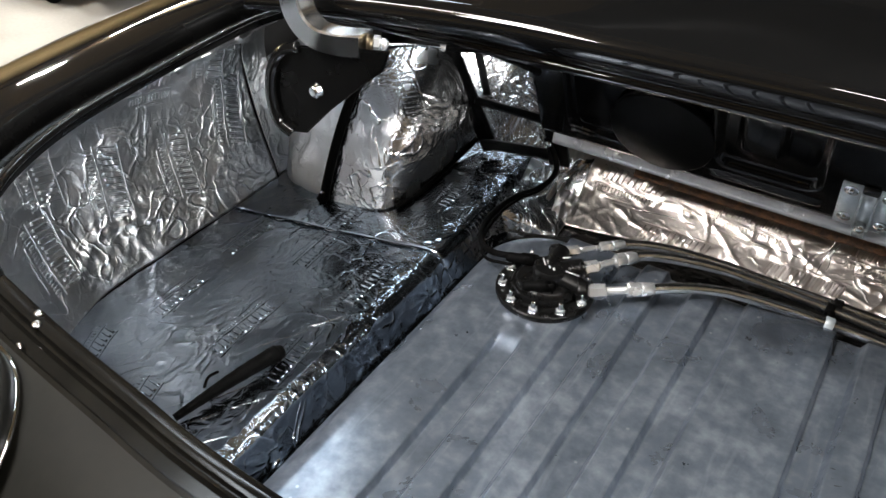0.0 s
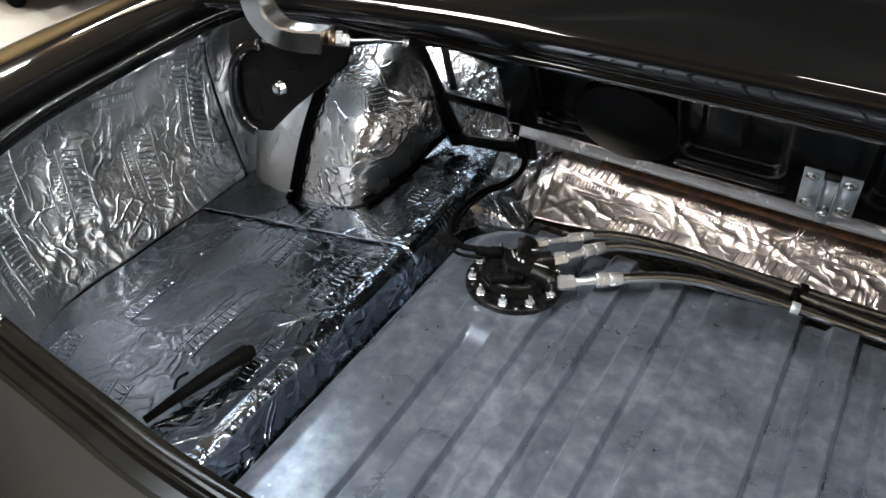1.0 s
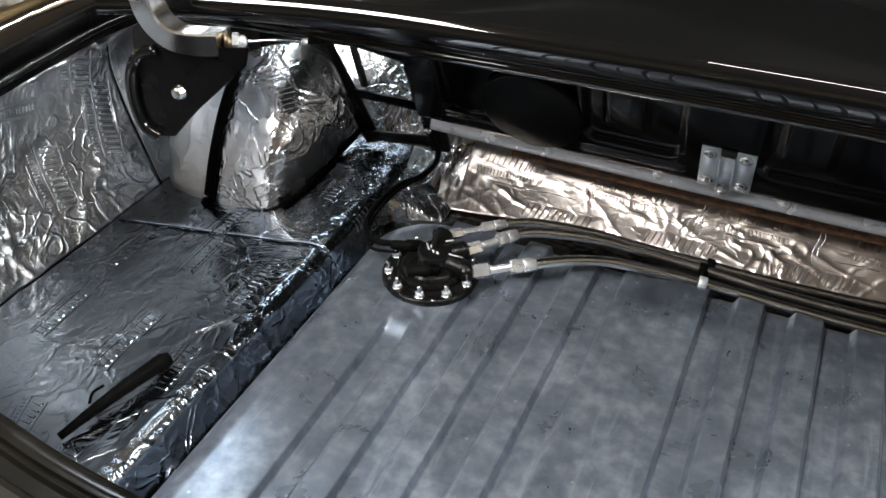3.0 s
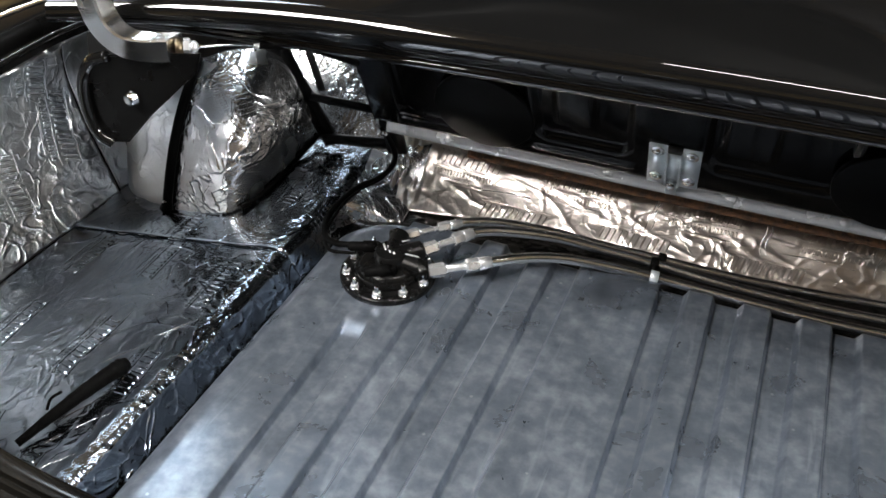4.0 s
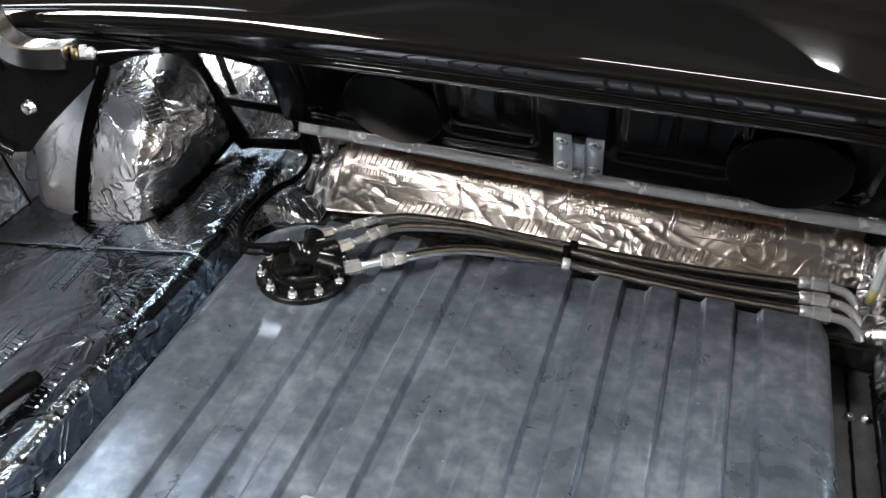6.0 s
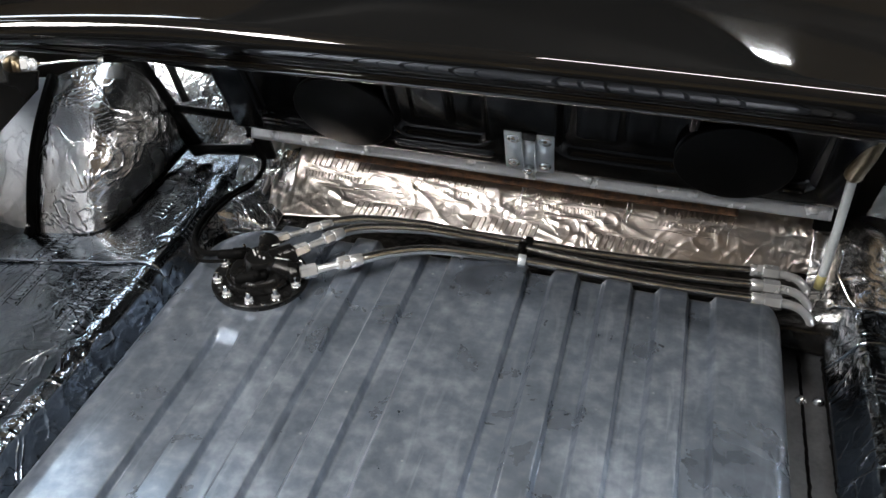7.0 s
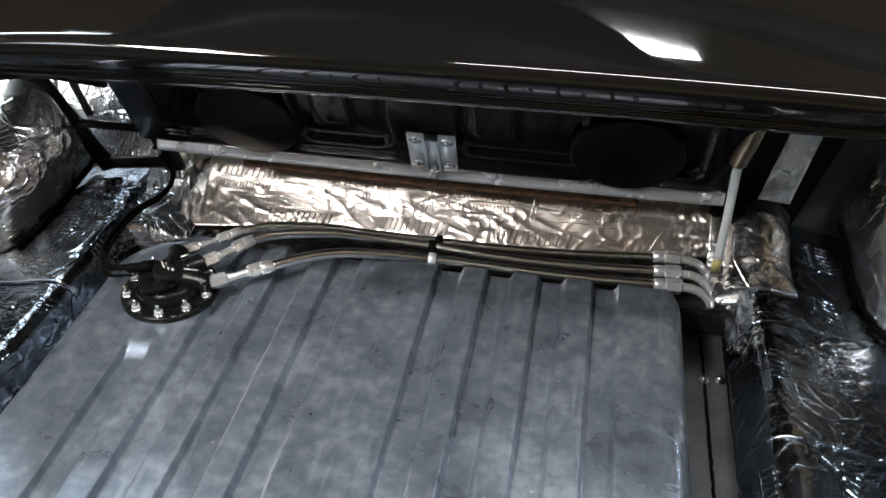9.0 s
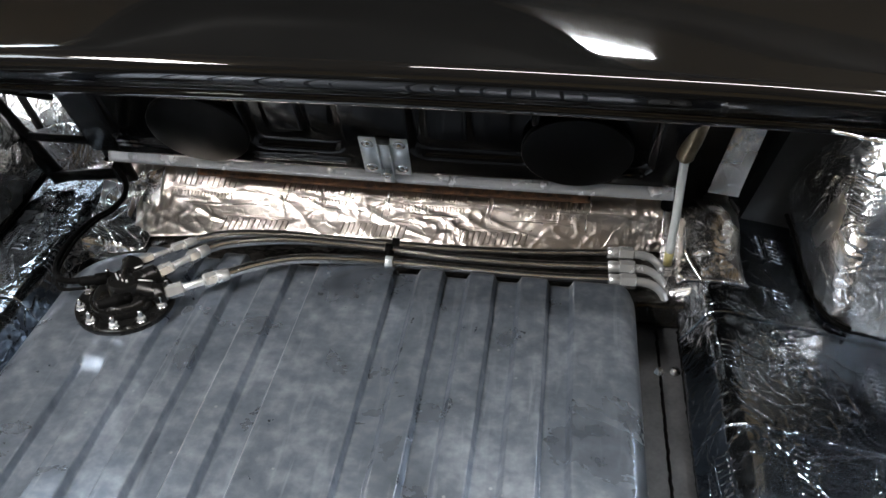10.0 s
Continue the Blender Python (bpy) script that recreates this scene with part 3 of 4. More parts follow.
for text, x, y in (("30", -0.0615, 0.7725), ("5", -0.0355, 0.7725), ("30", -0.0075, 0.7735), ("I", -0.0125, 0.7480)):
    cu = bpy.data.curves.new("mark", "FONT")
    cu.body, cu.size, cu.extrude = text, 0.0085 if text != "I" else 0.004, 0.0002
    tmp = bpy.data.objects.new("mark", cu)
    me = bpy.data.meshes.new_from_object(tmp)
    bpy.data.objects.remove(tmp)
    me.materials.append(INK)
    ob = new("stamped_mark", me)
    ob.parent = tank
    ob.matrix_basis = pose(x, y, 0.0016)
    tagged(ob, "small black inked figure")


# ---- mats of foil-faced sound deadening ----


def mat_thing(name, label, fn, nu, nv, amount, spots=(), seed=0.0, material=None, tall=0.024, edge=None, folds=()):
    base = crumple(amount, seed=seed)
    floor = name == "floor_mat"

    def calm(u):
        # the foil is stretched tight over the rolled edge
        return 1 - 0.45 * math.exp(-((u - 0.81) / 0.06) ** 2) if floor else 1.0

    def rum(u, v, p):
        return base(u, v, p) * (1 + (edge(u, v) if edge else 0.0)) * calm(u)
    ob = part(name, sheet(fn, nu, nv, 0.002, rum), material or FOIL_SHADED)
    tagged(ob, label, "sound mat", "foil sound mats")
    if spots:
        emboss(fn, spots, ob, rum, tall=tall, material=material or FOIL_SHADED, rise=2.0 if name == "wall_mat" else 1.15)
    for u0, v0, u1, v1, w in folds:
        fold_line(fn, u0, v0, u1, v1, w, ob, rum)
    return ob


def fold_line(fn, u0, v0, u1, v1, w, parent, rum):
    """A thin raised fold in the foil, uneven in height, from one place of the sheet to another."""
    a, b = Vector(fn(u0, v0)), Vector(fn(u1, v1))
    n = max(6, int((b - a).length / 0.006))
    line, radii = [], []
    for k in range(n + 1):
        t = k / n
        u, v = u0 + (u1 - u0) * t, v0 + (v1 - v0) * t
        p = Vector(fn(u, v))
        wob = 3.0 * noise.noise(p * 28) + noise.noise(p * 75)
        q = Vector(fn(min(u + 0.004 * wob, 1), min(v + 0.006 * wob, 1)))
        e = 0.004
        nor = (Vector(fn(u + e, v)) - p).cross(Vector(fn(u, v + e)) - p).normalized()
        line.append(q + nor * (rum(u, v, q) - 0.35 * w))
        radii.append(0.85 * w * (0.75 + 0.7 * noise.noise(p * 55 + Vector((3, 1, 7)))) * (0.15 + 0.85 * math.sin(math.pi * t) ** 0.5))
    part("fold", add_tube(bmesh.new(), line, radii, 7), FOIL_RAISED, parent)


def floor_profile(sx):
    pts = [(-0.957, 0, -0.093), (-0.80, 0, -0.066), (-0.60, 0, -0.030), (-0.550, 0, -0.0195), (-0.535, 0, -0.018), (-0.522, 0, -0.020), (-0.513, 0, -0.027), (-0.507, 0, -0.040), (-0.499, 0, -0.055), (-0.482, 0, -0.082)]
    return polyline([(x * sx, y, z) for x, y, z in pts])


def floor_mat(sx, y0, y1, lift=0.0):
    line = floor_profile(sx)
    def fn(u, v):
        w = v if sx > 0 else 1 - v
        p = line(u)
        y = y0 + (y1 - y0) * w
        front = max(0.0, 0.45 - y)
        x = p.x + sx * (2.2 * front * front * max(0.0, min(1.0, (abs(p.x) - 0.55) / 0.4)))
        z = p.z + lift - 0.25 * max(0.0, 0.26 - y) * smooth01((0.30 - y) / 0.15)
        return (x, y, z)
    return fn


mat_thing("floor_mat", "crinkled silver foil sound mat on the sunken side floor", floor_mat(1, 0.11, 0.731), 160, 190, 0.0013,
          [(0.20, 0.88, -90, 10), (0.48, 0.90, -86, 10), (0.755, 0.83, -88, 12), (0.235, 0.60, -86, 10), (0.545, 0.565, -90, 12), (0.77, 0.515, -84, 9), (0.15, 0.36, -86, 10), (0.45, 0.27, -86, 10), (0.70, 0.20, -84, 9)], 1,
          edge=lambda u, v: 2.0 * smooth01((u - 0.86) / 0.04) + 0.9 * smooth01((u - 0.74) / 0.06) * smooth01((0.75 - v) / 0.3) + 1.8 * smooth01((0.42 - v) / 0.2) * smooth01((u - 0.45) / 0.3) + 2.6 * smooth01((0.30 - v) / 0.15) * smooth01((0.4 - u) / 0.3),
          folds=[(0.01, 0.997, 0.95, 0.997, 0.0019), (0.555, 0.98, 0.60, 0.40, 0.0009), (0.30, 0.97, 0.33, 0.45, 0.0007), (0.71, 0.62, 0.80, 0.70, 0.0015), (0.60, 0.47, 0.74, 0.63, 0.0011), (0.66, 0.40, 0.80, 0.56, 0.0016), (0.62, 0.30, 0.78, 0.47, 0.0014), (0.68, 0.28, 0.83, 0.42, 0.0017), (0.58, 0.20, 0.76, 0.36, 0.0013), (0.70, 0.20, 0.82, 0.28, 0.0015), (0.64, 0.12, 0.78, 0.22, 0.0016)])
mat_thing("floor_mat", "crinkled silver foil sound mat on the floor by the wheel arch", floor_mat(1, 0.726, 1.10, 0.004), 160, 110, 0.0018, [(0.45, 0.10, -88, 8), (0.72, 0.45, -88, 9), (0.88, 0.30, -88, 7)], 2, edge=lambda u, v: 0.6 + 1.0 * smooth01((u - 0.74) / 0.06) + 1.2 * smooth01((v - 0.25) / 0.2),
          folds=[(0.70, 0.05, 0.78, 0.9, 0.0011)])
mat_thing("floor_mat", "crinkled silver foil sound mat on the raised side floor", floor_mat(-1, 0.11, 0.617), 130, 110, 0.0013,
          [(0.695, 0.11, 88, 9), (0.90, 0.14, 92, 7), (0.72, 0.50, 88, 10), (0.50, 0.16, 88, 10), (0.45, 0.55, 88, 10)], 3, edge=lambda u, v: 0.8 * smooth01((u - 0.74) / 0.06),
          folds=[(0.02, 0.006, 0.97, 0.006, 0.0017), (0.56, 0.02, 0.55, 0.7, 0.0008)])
mat_thing("floor_mat", "foil sound mat in a shaded blue-grey, with stamped lettering", floor_mat(-1, 0.612, 0.836, 0.003), 130, 60, 0.0011, [(0.65, 0.34, 90, 9), (0.83, 0.40, 90, 6), (0.42, 0.45, 90, 9)], 19, edge=lambda u, v: 0.8 * smooth01((u - 0.74) / 0.06),
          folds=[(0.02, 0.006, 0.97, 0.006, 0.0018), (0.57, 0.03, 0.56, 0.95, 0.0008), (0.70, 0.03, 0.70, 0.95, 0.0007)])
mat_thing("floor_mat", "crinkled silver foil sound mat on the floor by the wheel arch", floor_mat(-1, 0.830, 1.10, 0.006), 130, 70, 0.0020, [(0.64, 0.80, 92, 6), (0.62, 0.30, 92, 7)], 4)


def wall_profile(sx):
    pts = [(-0.961, 0, -0.094), (-0.992, 0, -0.02), (-1.016, 0, 0.06), (-1.022, 0, 0.14), (-0.995, 0, 0.21), (-0.93, 0, 0.275), (-0.85, 0, 0.314), (-0.79, 0, 0.324), (-0.754, 0, 0.327)]
    return polyline([(p.x * sx, p.y, p.z) for p in spline(pts, 5)])


def wall_mat(sx, y0, y1, u1=1.0):
    line = wall_profile(sx)
    def fn(u, v):
        w = 1 - v if sx > 0 else v
        p = line(u * u1)
        slant = 0.07 * u * u1 - 0.14 * (u * u1) ** 2
        ya, yb = (y0 + (slant if y0 > 0.5 else 0.0)), y1 + slant
        y = ya + (yb - ya) * w
        front = max(0.0, 0.47 - y)
        return (p.x + sx * 2.2 * front * front * (1 - 0.72 * u), y, p.z)
    return fn


mat_thing("wall_mat", "embossed silver foil sound mat on the curved quarter panel", wall_mat(1, 0.05, 0.850), 150, 210, 0.0032,
          [(0.265, 0.060, 166, 13), (0.195, 0.230, 174, 11), (0.25, 0.40, 172, 12), (0.47, 0.25, 258, 9), (0.18, 0.575, 184, 12), (0.36, 0.53, 176, 10), (0.27, 0.75, 184, 12), (0.43, 0.66, 180, 9), (0.44, 0.08, 170, 8)], 5, FOIL_WALL, tall=0.036, edge=lambda u, v: 0.3 + 1.4 * smooth01((u - 0.4) / 0.3) + 0.8 * smooth01((v - 0.6) / 0.3))
mat_thing("wall_mat", "smooth grey foil sound mat in the corner of the quarter panel", wall_mat(1, 0.856, 0.915, 0.98), 90, 30, 0.0012, (), 6, FOIL_WALL)
mat_thing("wall_mat", "dull foil sound mat patch low in the corner", wall_mat(1, 0.919, 1.03, 0.36), 50, 50, 0.0014, (), 18, FOIL_WALL)
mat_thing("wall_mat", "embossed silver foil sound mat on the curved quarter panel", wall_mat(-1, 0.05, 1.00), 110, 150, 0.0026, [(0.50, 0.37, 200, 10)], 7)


# wheel arches
ARCH_LOW = [(-0.955, 0.868, -0.092), (-0.905, 0.836, -0.083), (-0.813, 0.808, -0.066), (-0.721, 0.800, -0.048), (-0.672, 0.815, -0.038), (-0.656, 0.880, -0.036), (-0.655, 0.990, -0.030), (-0.646, 1.075, -0.012)]
ARCH_TOP = [(-0.955, 0.930, 0.090), (-0.895, 0.955, 0.140), (-0.812, 0.962, 0.155), (-0.765, 0.980, 0.172), (-0.716, 0.998, 0.178), (-0.684, 1.020, 0.160), (-0.660, 1.050, 0.105), (-0.645, 1.075, 0.050)]


def arch_fn(sx, a0, a1):
    low, top = spline(ARCH_LOW, 10), spline(ARCH_TOP, 10)
    n = len(low) - 1
    def fn(u, v):
        w = a0 + (a1 - a0) * (u if sx > 0 else 1 - u)
        i = min(max(w, 0.0), 1.0) * n
        k = min(int(i), n - 1)
        p = low[k].lerp(low[k + 1], i - k)
        q = top[k].lerp(top[k + 1], i - k)
        r = p.lerp(q, v)
        b = 0.045 * math.sin(math.pi * min(max(v, 0), 1)) * math.sin(math.pi * min(max(0.15 + 0.7 * w, 0), 1))
        r = r + Vector((0.35, -0.70, 0.60)).normalized() * b
        return (r.x * sx + (0.030 if sx < 0 else 0.0), r.y + (0.045 if sx < 0 else 0.0), r.z)
    return fn


SPLIT = 2 / 7
mat_thing("arch_mat", "dull silver foil strip on the wheel arch beside the strap", arch_fn(1, 0.02, SPLIT - 0.012), 70, 70, 0.0010, (), 8, FOIL_WALL)
mat_thing("arch_mat", "crumpled bright foil sound mat wrapped over the wheel arch", arch_fn(1, SPLIT + 0.012, 1.0), 140, 100, 0.0024, [(0.40, 0.62, -62, 14)], 9, FOIL_CREASED, tall=0.030)
mat_thing("arch_mat", "crumpled bright foil sound mat wrapped over the wheel arch", arch_fn(-1, 0.02, 1.0), 170, 90, 0.0052, [(0.45, 0.66, -90, 9), (0.62, 0.50, -90, 9)], 10, FOIL_CREASED)

# strap on the wheel arch
strap_fn = arch_fn(1, 0, 1)
strap_line = [Vector(strap_fn(SPLIT, v / 20)) + Vector((0.004, -0.006, 0.004)) for v in range(-0, 21)]
strap = part("arch_strap", tube(strap_line, [0.013 if i == 0 else 0.0085 for i in range(21)], 10), RUBBER)
tagged(strap, "black rubber-coated strap running up the wheel arch", "strap")
part("strap_rivet", lathe([(0.004, 0), (0.004, 0.002), (0.002, 0.003)], 12, Matrix.Translation(strap_line[1] + Vector((0.003, -0.011, 0.006)))), STEEL, strap)


# sloping mat behind the tank
def back_fn(u, v):
    x = -0.472 + 0.944 * u
    low = 0.952 + 0.042 * smooth01((x + 0.47) / 0.32) + 0.028 * smooth01((x - 0.12) / 0.34)
    line = ((low, -0.054), (low + (1.040 - low) * 0.40, -0.036), (low + (1.040 - low) * 0.78, -0.014), (1.040, 0.003), (1.054, 0.019), (1.078, 0.052))
    k = min(int(v * 5), 4)
    w = v * 5 - k
    y = line[k][0] + (line[k + 1][0] - line[k][0]) * w
    z = line[k][1] + (line[k + 1][1] - line[k][1]) * w
    return (x, y + 0.012 * (1 - (x / 0.47) ** 2) * smooth01(v * 2), z)


def back_push(u, v, p):
    """Loose foil: long smooth folds running slantwise, with bunched upright creases at both ends."""
    q = Vector((p.x * 15 + v * 1.6, v * 2.6, 2.0))
    long = noise.noise(q) + 0.55 * noise.noise(Vector((p.x * 34 - v * 3.0, v * 4.5, 9.0)))
    ridge = max(0.0, 1 - abs(noise.noise(Vector((p.x * 9 + v * 2.2, v * 2.0, 5.0)))) * 7)
    end = smooth01((0.13 - u) / 0.08) + smooth01((u - 0.90) / 0.06)
    bunch = noise.noise(Vector((p.x * 130, v * 4, 1.0))) + 0.6 * noise.noise(Vector((p.x * 260, v * 9, 4.0)))
    return 0.0011 * long + 0.0013 * ridge ** 3 + 0.0034 * end * bunch + 0.0010 * max(0.0, 1 - abs(noise.noise(p * 26)) * 9)


back_mat = part("back_mat", sheet(back_fn, 320, 60, 0.002, back_push), FOIL_BACK)
tagged(back_mat, "loose bright foil sound mat on the slope behind the hoses", "sound mat", "foil sound mats")
emboss(back_fn, [(0.145, 0.68, -2, 12), (0.36, 0.66, -1, 13), (0.58, 0.66, 1, 12), (0.795, 0.68, 1, 11), (0.25, 0.10, -3, 12), (0.47, 0.12, 0, 12), (0.69, 0.12, 0, 12)], back_mat, back_push, tall=0.028, rise=2.0, material=FOIL_BACK)
for u in (0.305, 0.312, 0.49, 0.498, 0.675, 0.683, 0.855):
    fold_line(back_fn, u, 0.22, u + 0.004, 0.80, 0.0013, back_mat, back_push)
for u in (0.14, 0.33, 0.52, 0.70):
    fold_line(back_fn, u, 0.34, u + 0.15, 0.33, 0.0013, back_mat, back_push)

for sx in (1, -1):
    def end_fn(u, v, sx=sx):
        w = v if sx > 0 else 1 - v
        y = 0.880 + 0.180 * u
        top = -0.024 + 0.030 * smooth01((y - 1.0) / 0.06)
        low = -0.070 + 0.015 * smooth01((y - 0.88) / 0.07) + 0.078 * smooth01((y - 0.96) / 0.10)
        return (sx * (-0.520 + (0.110 if sx > 0 else 0.060) * w), y + 0.01 * w, top + (low - top) * w - 0.06 * smooth01((0.915 - y) / 0.035) * smooth01(w * 3))

    def end_push(u, v, p):
        return 0.0040 * noise.noise(Vector((p.x * 110, p.y * 16, 1.0))) + 0.0025 * noise.noise(Vector((p.x * 60, p.y * 90, 3.0)))
    tagged(part("corner_mat", sheet(end_fn, 60, 40, 0.002, end_push), FOIL_CREASED), "creased foil mat folded into the back corner", "sound mat", "foil sound mats")

edge_fn = arch_fn(1, 0, 1)
seam_line = [Vector(edge_fn(0.60 + 0.40 * k / 40, 0.0)) + Vector((0.004, -0.003, 0.005 + 0.001 * noise.noise(Vector((k * 0.8, 0, 2))))) for k in range(41)]
seam = part("mat_seam", add_tube(bmesh.new(), seam_line, [0.0042 + 0.0022 * noise.noise(Vector((k * 0.7, 5, 1))) for k in range(41)], 8), RUBBER)
edge_fn = arch_fn(-1, 0, 1)
seam_line = [Vector(edge_fn(0.52 * k / 40, 0.0)) + Vector((-0.004, -0.003, 0.005 + 0.001 * noise.noise(Vector((k * 0.8, 3, 2))))) for k in range(41)]
far_seam = part("mat_seam", add_tube(bmesh.new(), seam_line, [0.0042 + 0.0022 * noise.noise(Vector((k * 0.7, 8, 1))) for k in range(41)], 8), RUBBER)
tagged(far_seam, "black sealed seam between foil mats at the wheel arch", "seam")
tagged(seam, "black sealed seam between foil mats at the wheel arch", "seam")

# rusty ledge and bare strip above the sloping mat
def ledge_fn(u, v):
    x = -0.315 + 0.65 * u
    bow = -0.004 * (1 - ((x - 0.05) / 0.36) ** 2)
    return (x, 0.983 + 0.012 * v + 0.001 * noise.noise(Vector((x * 30, v, 0))), 0.061 + 0.026 * v + bow)


part("rusted_ledge", sheet(ledge_fn, 120, 8, 0.003, lambda u, v, p: 0.0006 * noise.noise(p * 160)), RUST, car, "rusted steel ledge under the divider")


def strip_fn(u, v):
    x = -0.448 + 0.905 * u
    bow = -0.004 * (1 - ((x - 0.05) / 0.5) ** 2)
    return (x, 0.9535 + 0.012 * v, 0.0955 + 0.040 * v + bow)


metal_strip = part("metal_strip", sheet(strip_fn, 160, 6, 0.0025, lambda u, v, p: 0.0006 * noise.noise(p * 25) + 0.0005 * abs(noise.noise(Vector((p.x * 22, 4, 2))))), BARE)
tagged(metal_strip, "bare bright aluminium strip below the divider panel", "metal strip")
for x in (-0.405, -0.335, -0.243, -0.075, 0.105, 0.262, 0.43):
    m = pose(x, 0.9545, 0.1065, 72, 0, 0)
    part("rivet", lathe([(0.0075, 0), (0.0078, 0.001), (0.0066, 0.0016), (0.0044, 0.002), (0.0040, 0.0038), (0.002, 0.0046)], 20, m), BARE, metal_strip)

# ---- divider panel ----
divider = thing("divider_panel", "glossy black pressed steel divider behind the boot with round blanks", "panel")
LEAN_M = Matrix.Translation((0, 0.918, 0.172)) @ Matrix.Rotation(radians(24.2), 4, "X")
# in the panel's own frame: x across, z up along the panel, y away from the boot


def dimple(x, z, cx, cz, hx, hz, r, wall):
    """0 outside a rounded rectangle, 1 inside."""
    dx, dz = abs(x - cx) - (hx - r), abs(z - cz) - (hz - r)
    d = math.hypot(max(dx, 0), max(dz, 0)) + min(max(dx, dz), 0) - r
    return smooth01(-d / wall)


def panel_fn(u, v):
    x = -0.462 + 0.924 * u
    low = -0.058 + 0.008 * smooth01((x - 0.10) / 0.35) + 0.004 * smooth01((-0.2 - x) / 0.2)
    z = low + (0.215 - low) * v
    y = 0.0
    y += 0.012 * dimple(x, z, -0.112, 0.075, 0.072, 0.090, 0.022, 0.006)
    y += 0.012 * dimple(x, z, 0.152, 0.075, 0.092, 0.090, 0.026, 0.006)
    y -= 0.008 * dimple(x, z, -0.125, 0.085, 0.032, 0.070, 0.012, 0.006)
    y -= 0.008 * dimple(x, z, 0.115, 0.085, 0.036, 0.070, 0.014, 0.006)
    y += 0.010 * dimple(x, z, -0.300, 0.075, 0.110, 0.105, 0.024, 0.007)
    y += 0.010 * dimple(x, z, 0.330, 0.075, 0.085, 0.100, 0.024, 0.007)
    y -= 0.006 * dimple(x, z, -0.112, -0.036, 0.078, 0.006, 0.005, 0.004)
    return LEAN_M @ Vector((x, y, z))


part("pressed_panel", sheet(panel_fn, 230, 60, 0.0015), PANEL, divider)
for cx, cz, r in ((-0.262, 0.020, 0.078), (0.303, 0.022, 0.080)):
    m = LEAN_M @ pose(cx, 0.002, cz, 90, 0, 0)
    b = lathe([(r, -0.004), (r, 0.004), (r - 0.0008, 0.0056), (r - 0.002, 0.006), (0.004, 0.0062)], 72, m)
    part("round_blank", b, BLANK, divider, "round flat black blanking disc")
for x, z in ((-0.388, -0.020), (-0.388, -0.030), (0.385, -0.022)):
    part("pressed_bead", box(x - 0.020, -0.004, z - 0.0022, x + 0.020, 0.002, z + 0.0022, 0.0018, LEAN_M), GLOSS, divider)

# latch bracket on the divider
latch = thing("latch_bracket", "zinc-plated latch bracket riveted to the black divider", "bracket")
for side in (0, 1):
    x0 = -0.016 + side * 0.047
    part("side_plate", box(x0, -0.0030, -0.060, x0 + 0.026, -0.0002, 0.030, 0.0008, LEAN_M), ZINC, latch)
    for z in (0.016, -0.043):
        m = LEAN_M @ pose(x0 + 0.013, -0.0028, z, 90, 0, 0)
        part("rivet", lathe([(0.0095, 0), (0.0098, 0.0008), (0.0085, 0.0016), (0.0045, 0.002), (0.0042, 0.004), (0.002, 0.0052)], 20, m), STEEL, latch)
b = bmesh.new()
add_box(b, 0.0105, -0.0022, -0.058, 0.0305, 0.0, 0.018, 0.0006, LEAN_M)
add_box(b, 0.0098, -0.0085, -0.058, 0.0122, 0.0, 0.014, 0.0006, LEAN_M)
add_box(b, 0.0288, -0.0085, -0.058, 0.0312, 0.0, 0.014, 0.0006, LEAN_M)
part("channel", b, ZINC, latch)
part("keeper", box(0.011, -0.0045, 0.016, 0.030, -0.0005, 0.031, 0.001, LEAN_M), SATIN, latch, "small black keeper plate")
part("tongue", box(0.0125, -0.0035, -0.084, 0.0285, -0.0012, -0.050, 0.0008, LEAN_M), ZINC, latch)
m = LEAN_M @ pose(0.0205, -0.0035, -0.052, 75, 0, 0)
part("latch_pin", lathe([(0.0075, -0.002), (0.0078, 0.002), (0.0065, 0.006), (0.0065, 0.010), (0.003, 0.013)], 18, m), STEEL, latch)

# ---- brace frames and what lies behind them ----


def bar(parent, name, a, b, w, d, material=BLANK):
    """A folded flat bar from a to b, w wide and d deep."""
    a, b = Vector(a), Vector(b)
    along = (b - a).normalized()
    side = along.cross(Vector((0, 1, 0))).normalized()
    deep = side.cross(along).normalized()
    m = Matrix.Translation((a + b) / 2) @ Matrix((side, deep, along)).transposed().to_4x4()
    h = (b - a).length / 2
    bm = bmesh.new()
    add_box(bm, -w / 2, -d / 2, -h, w / 2, d / 2, h, min(w, d) * 0.15, m)
    return part(name, bm, material, parent)


frame_l = thing("brace_frame", "black steel brace frame with foil showing through its openings", "brace")
bar(frame_l, "post", (-0.490, 0.975, 0.260), (-0.448, 0.998, 0.030), 0.036, 0.010, BLANK)
bar(frame_l, "post", (-0.705, 1.020, 0.215), (-0.606, 1.045, -0.014), 0.032, 0.010)
bar(frame_l, "cross_bar", (-0.650, 1.037, 0.082), (-0.478, 0.996, 0.106), 0.014, 0.008)
bar(frame_l, "foot_bar", (-0.622, 1.042, -0.002), (-0.445, 0.998, 0.046), 0.018, 0.012)
bar(frame_l, "stay", (-0.650, 1.060, 0.165), (-0.628, 1.060, 0.085), 0.014, 0.006, MATT)
for p in ((-0.492, 0.972, 0.183), (-0.466, 0.984, 0.072)):
    part("screw", lathe([(0.0058, 0), (0.006, 0.002), (0.004, 0.004), (0.0015, 0.0048)], 16, pose(*p, 80, 0, 0)), STEEL, frame_l)


def behind_fn(u, v):
    return (-0.78 + 0.36 * u, 1.062 + 0.09 * u + 0.20 * v, -0.03 + 0.30 * v)


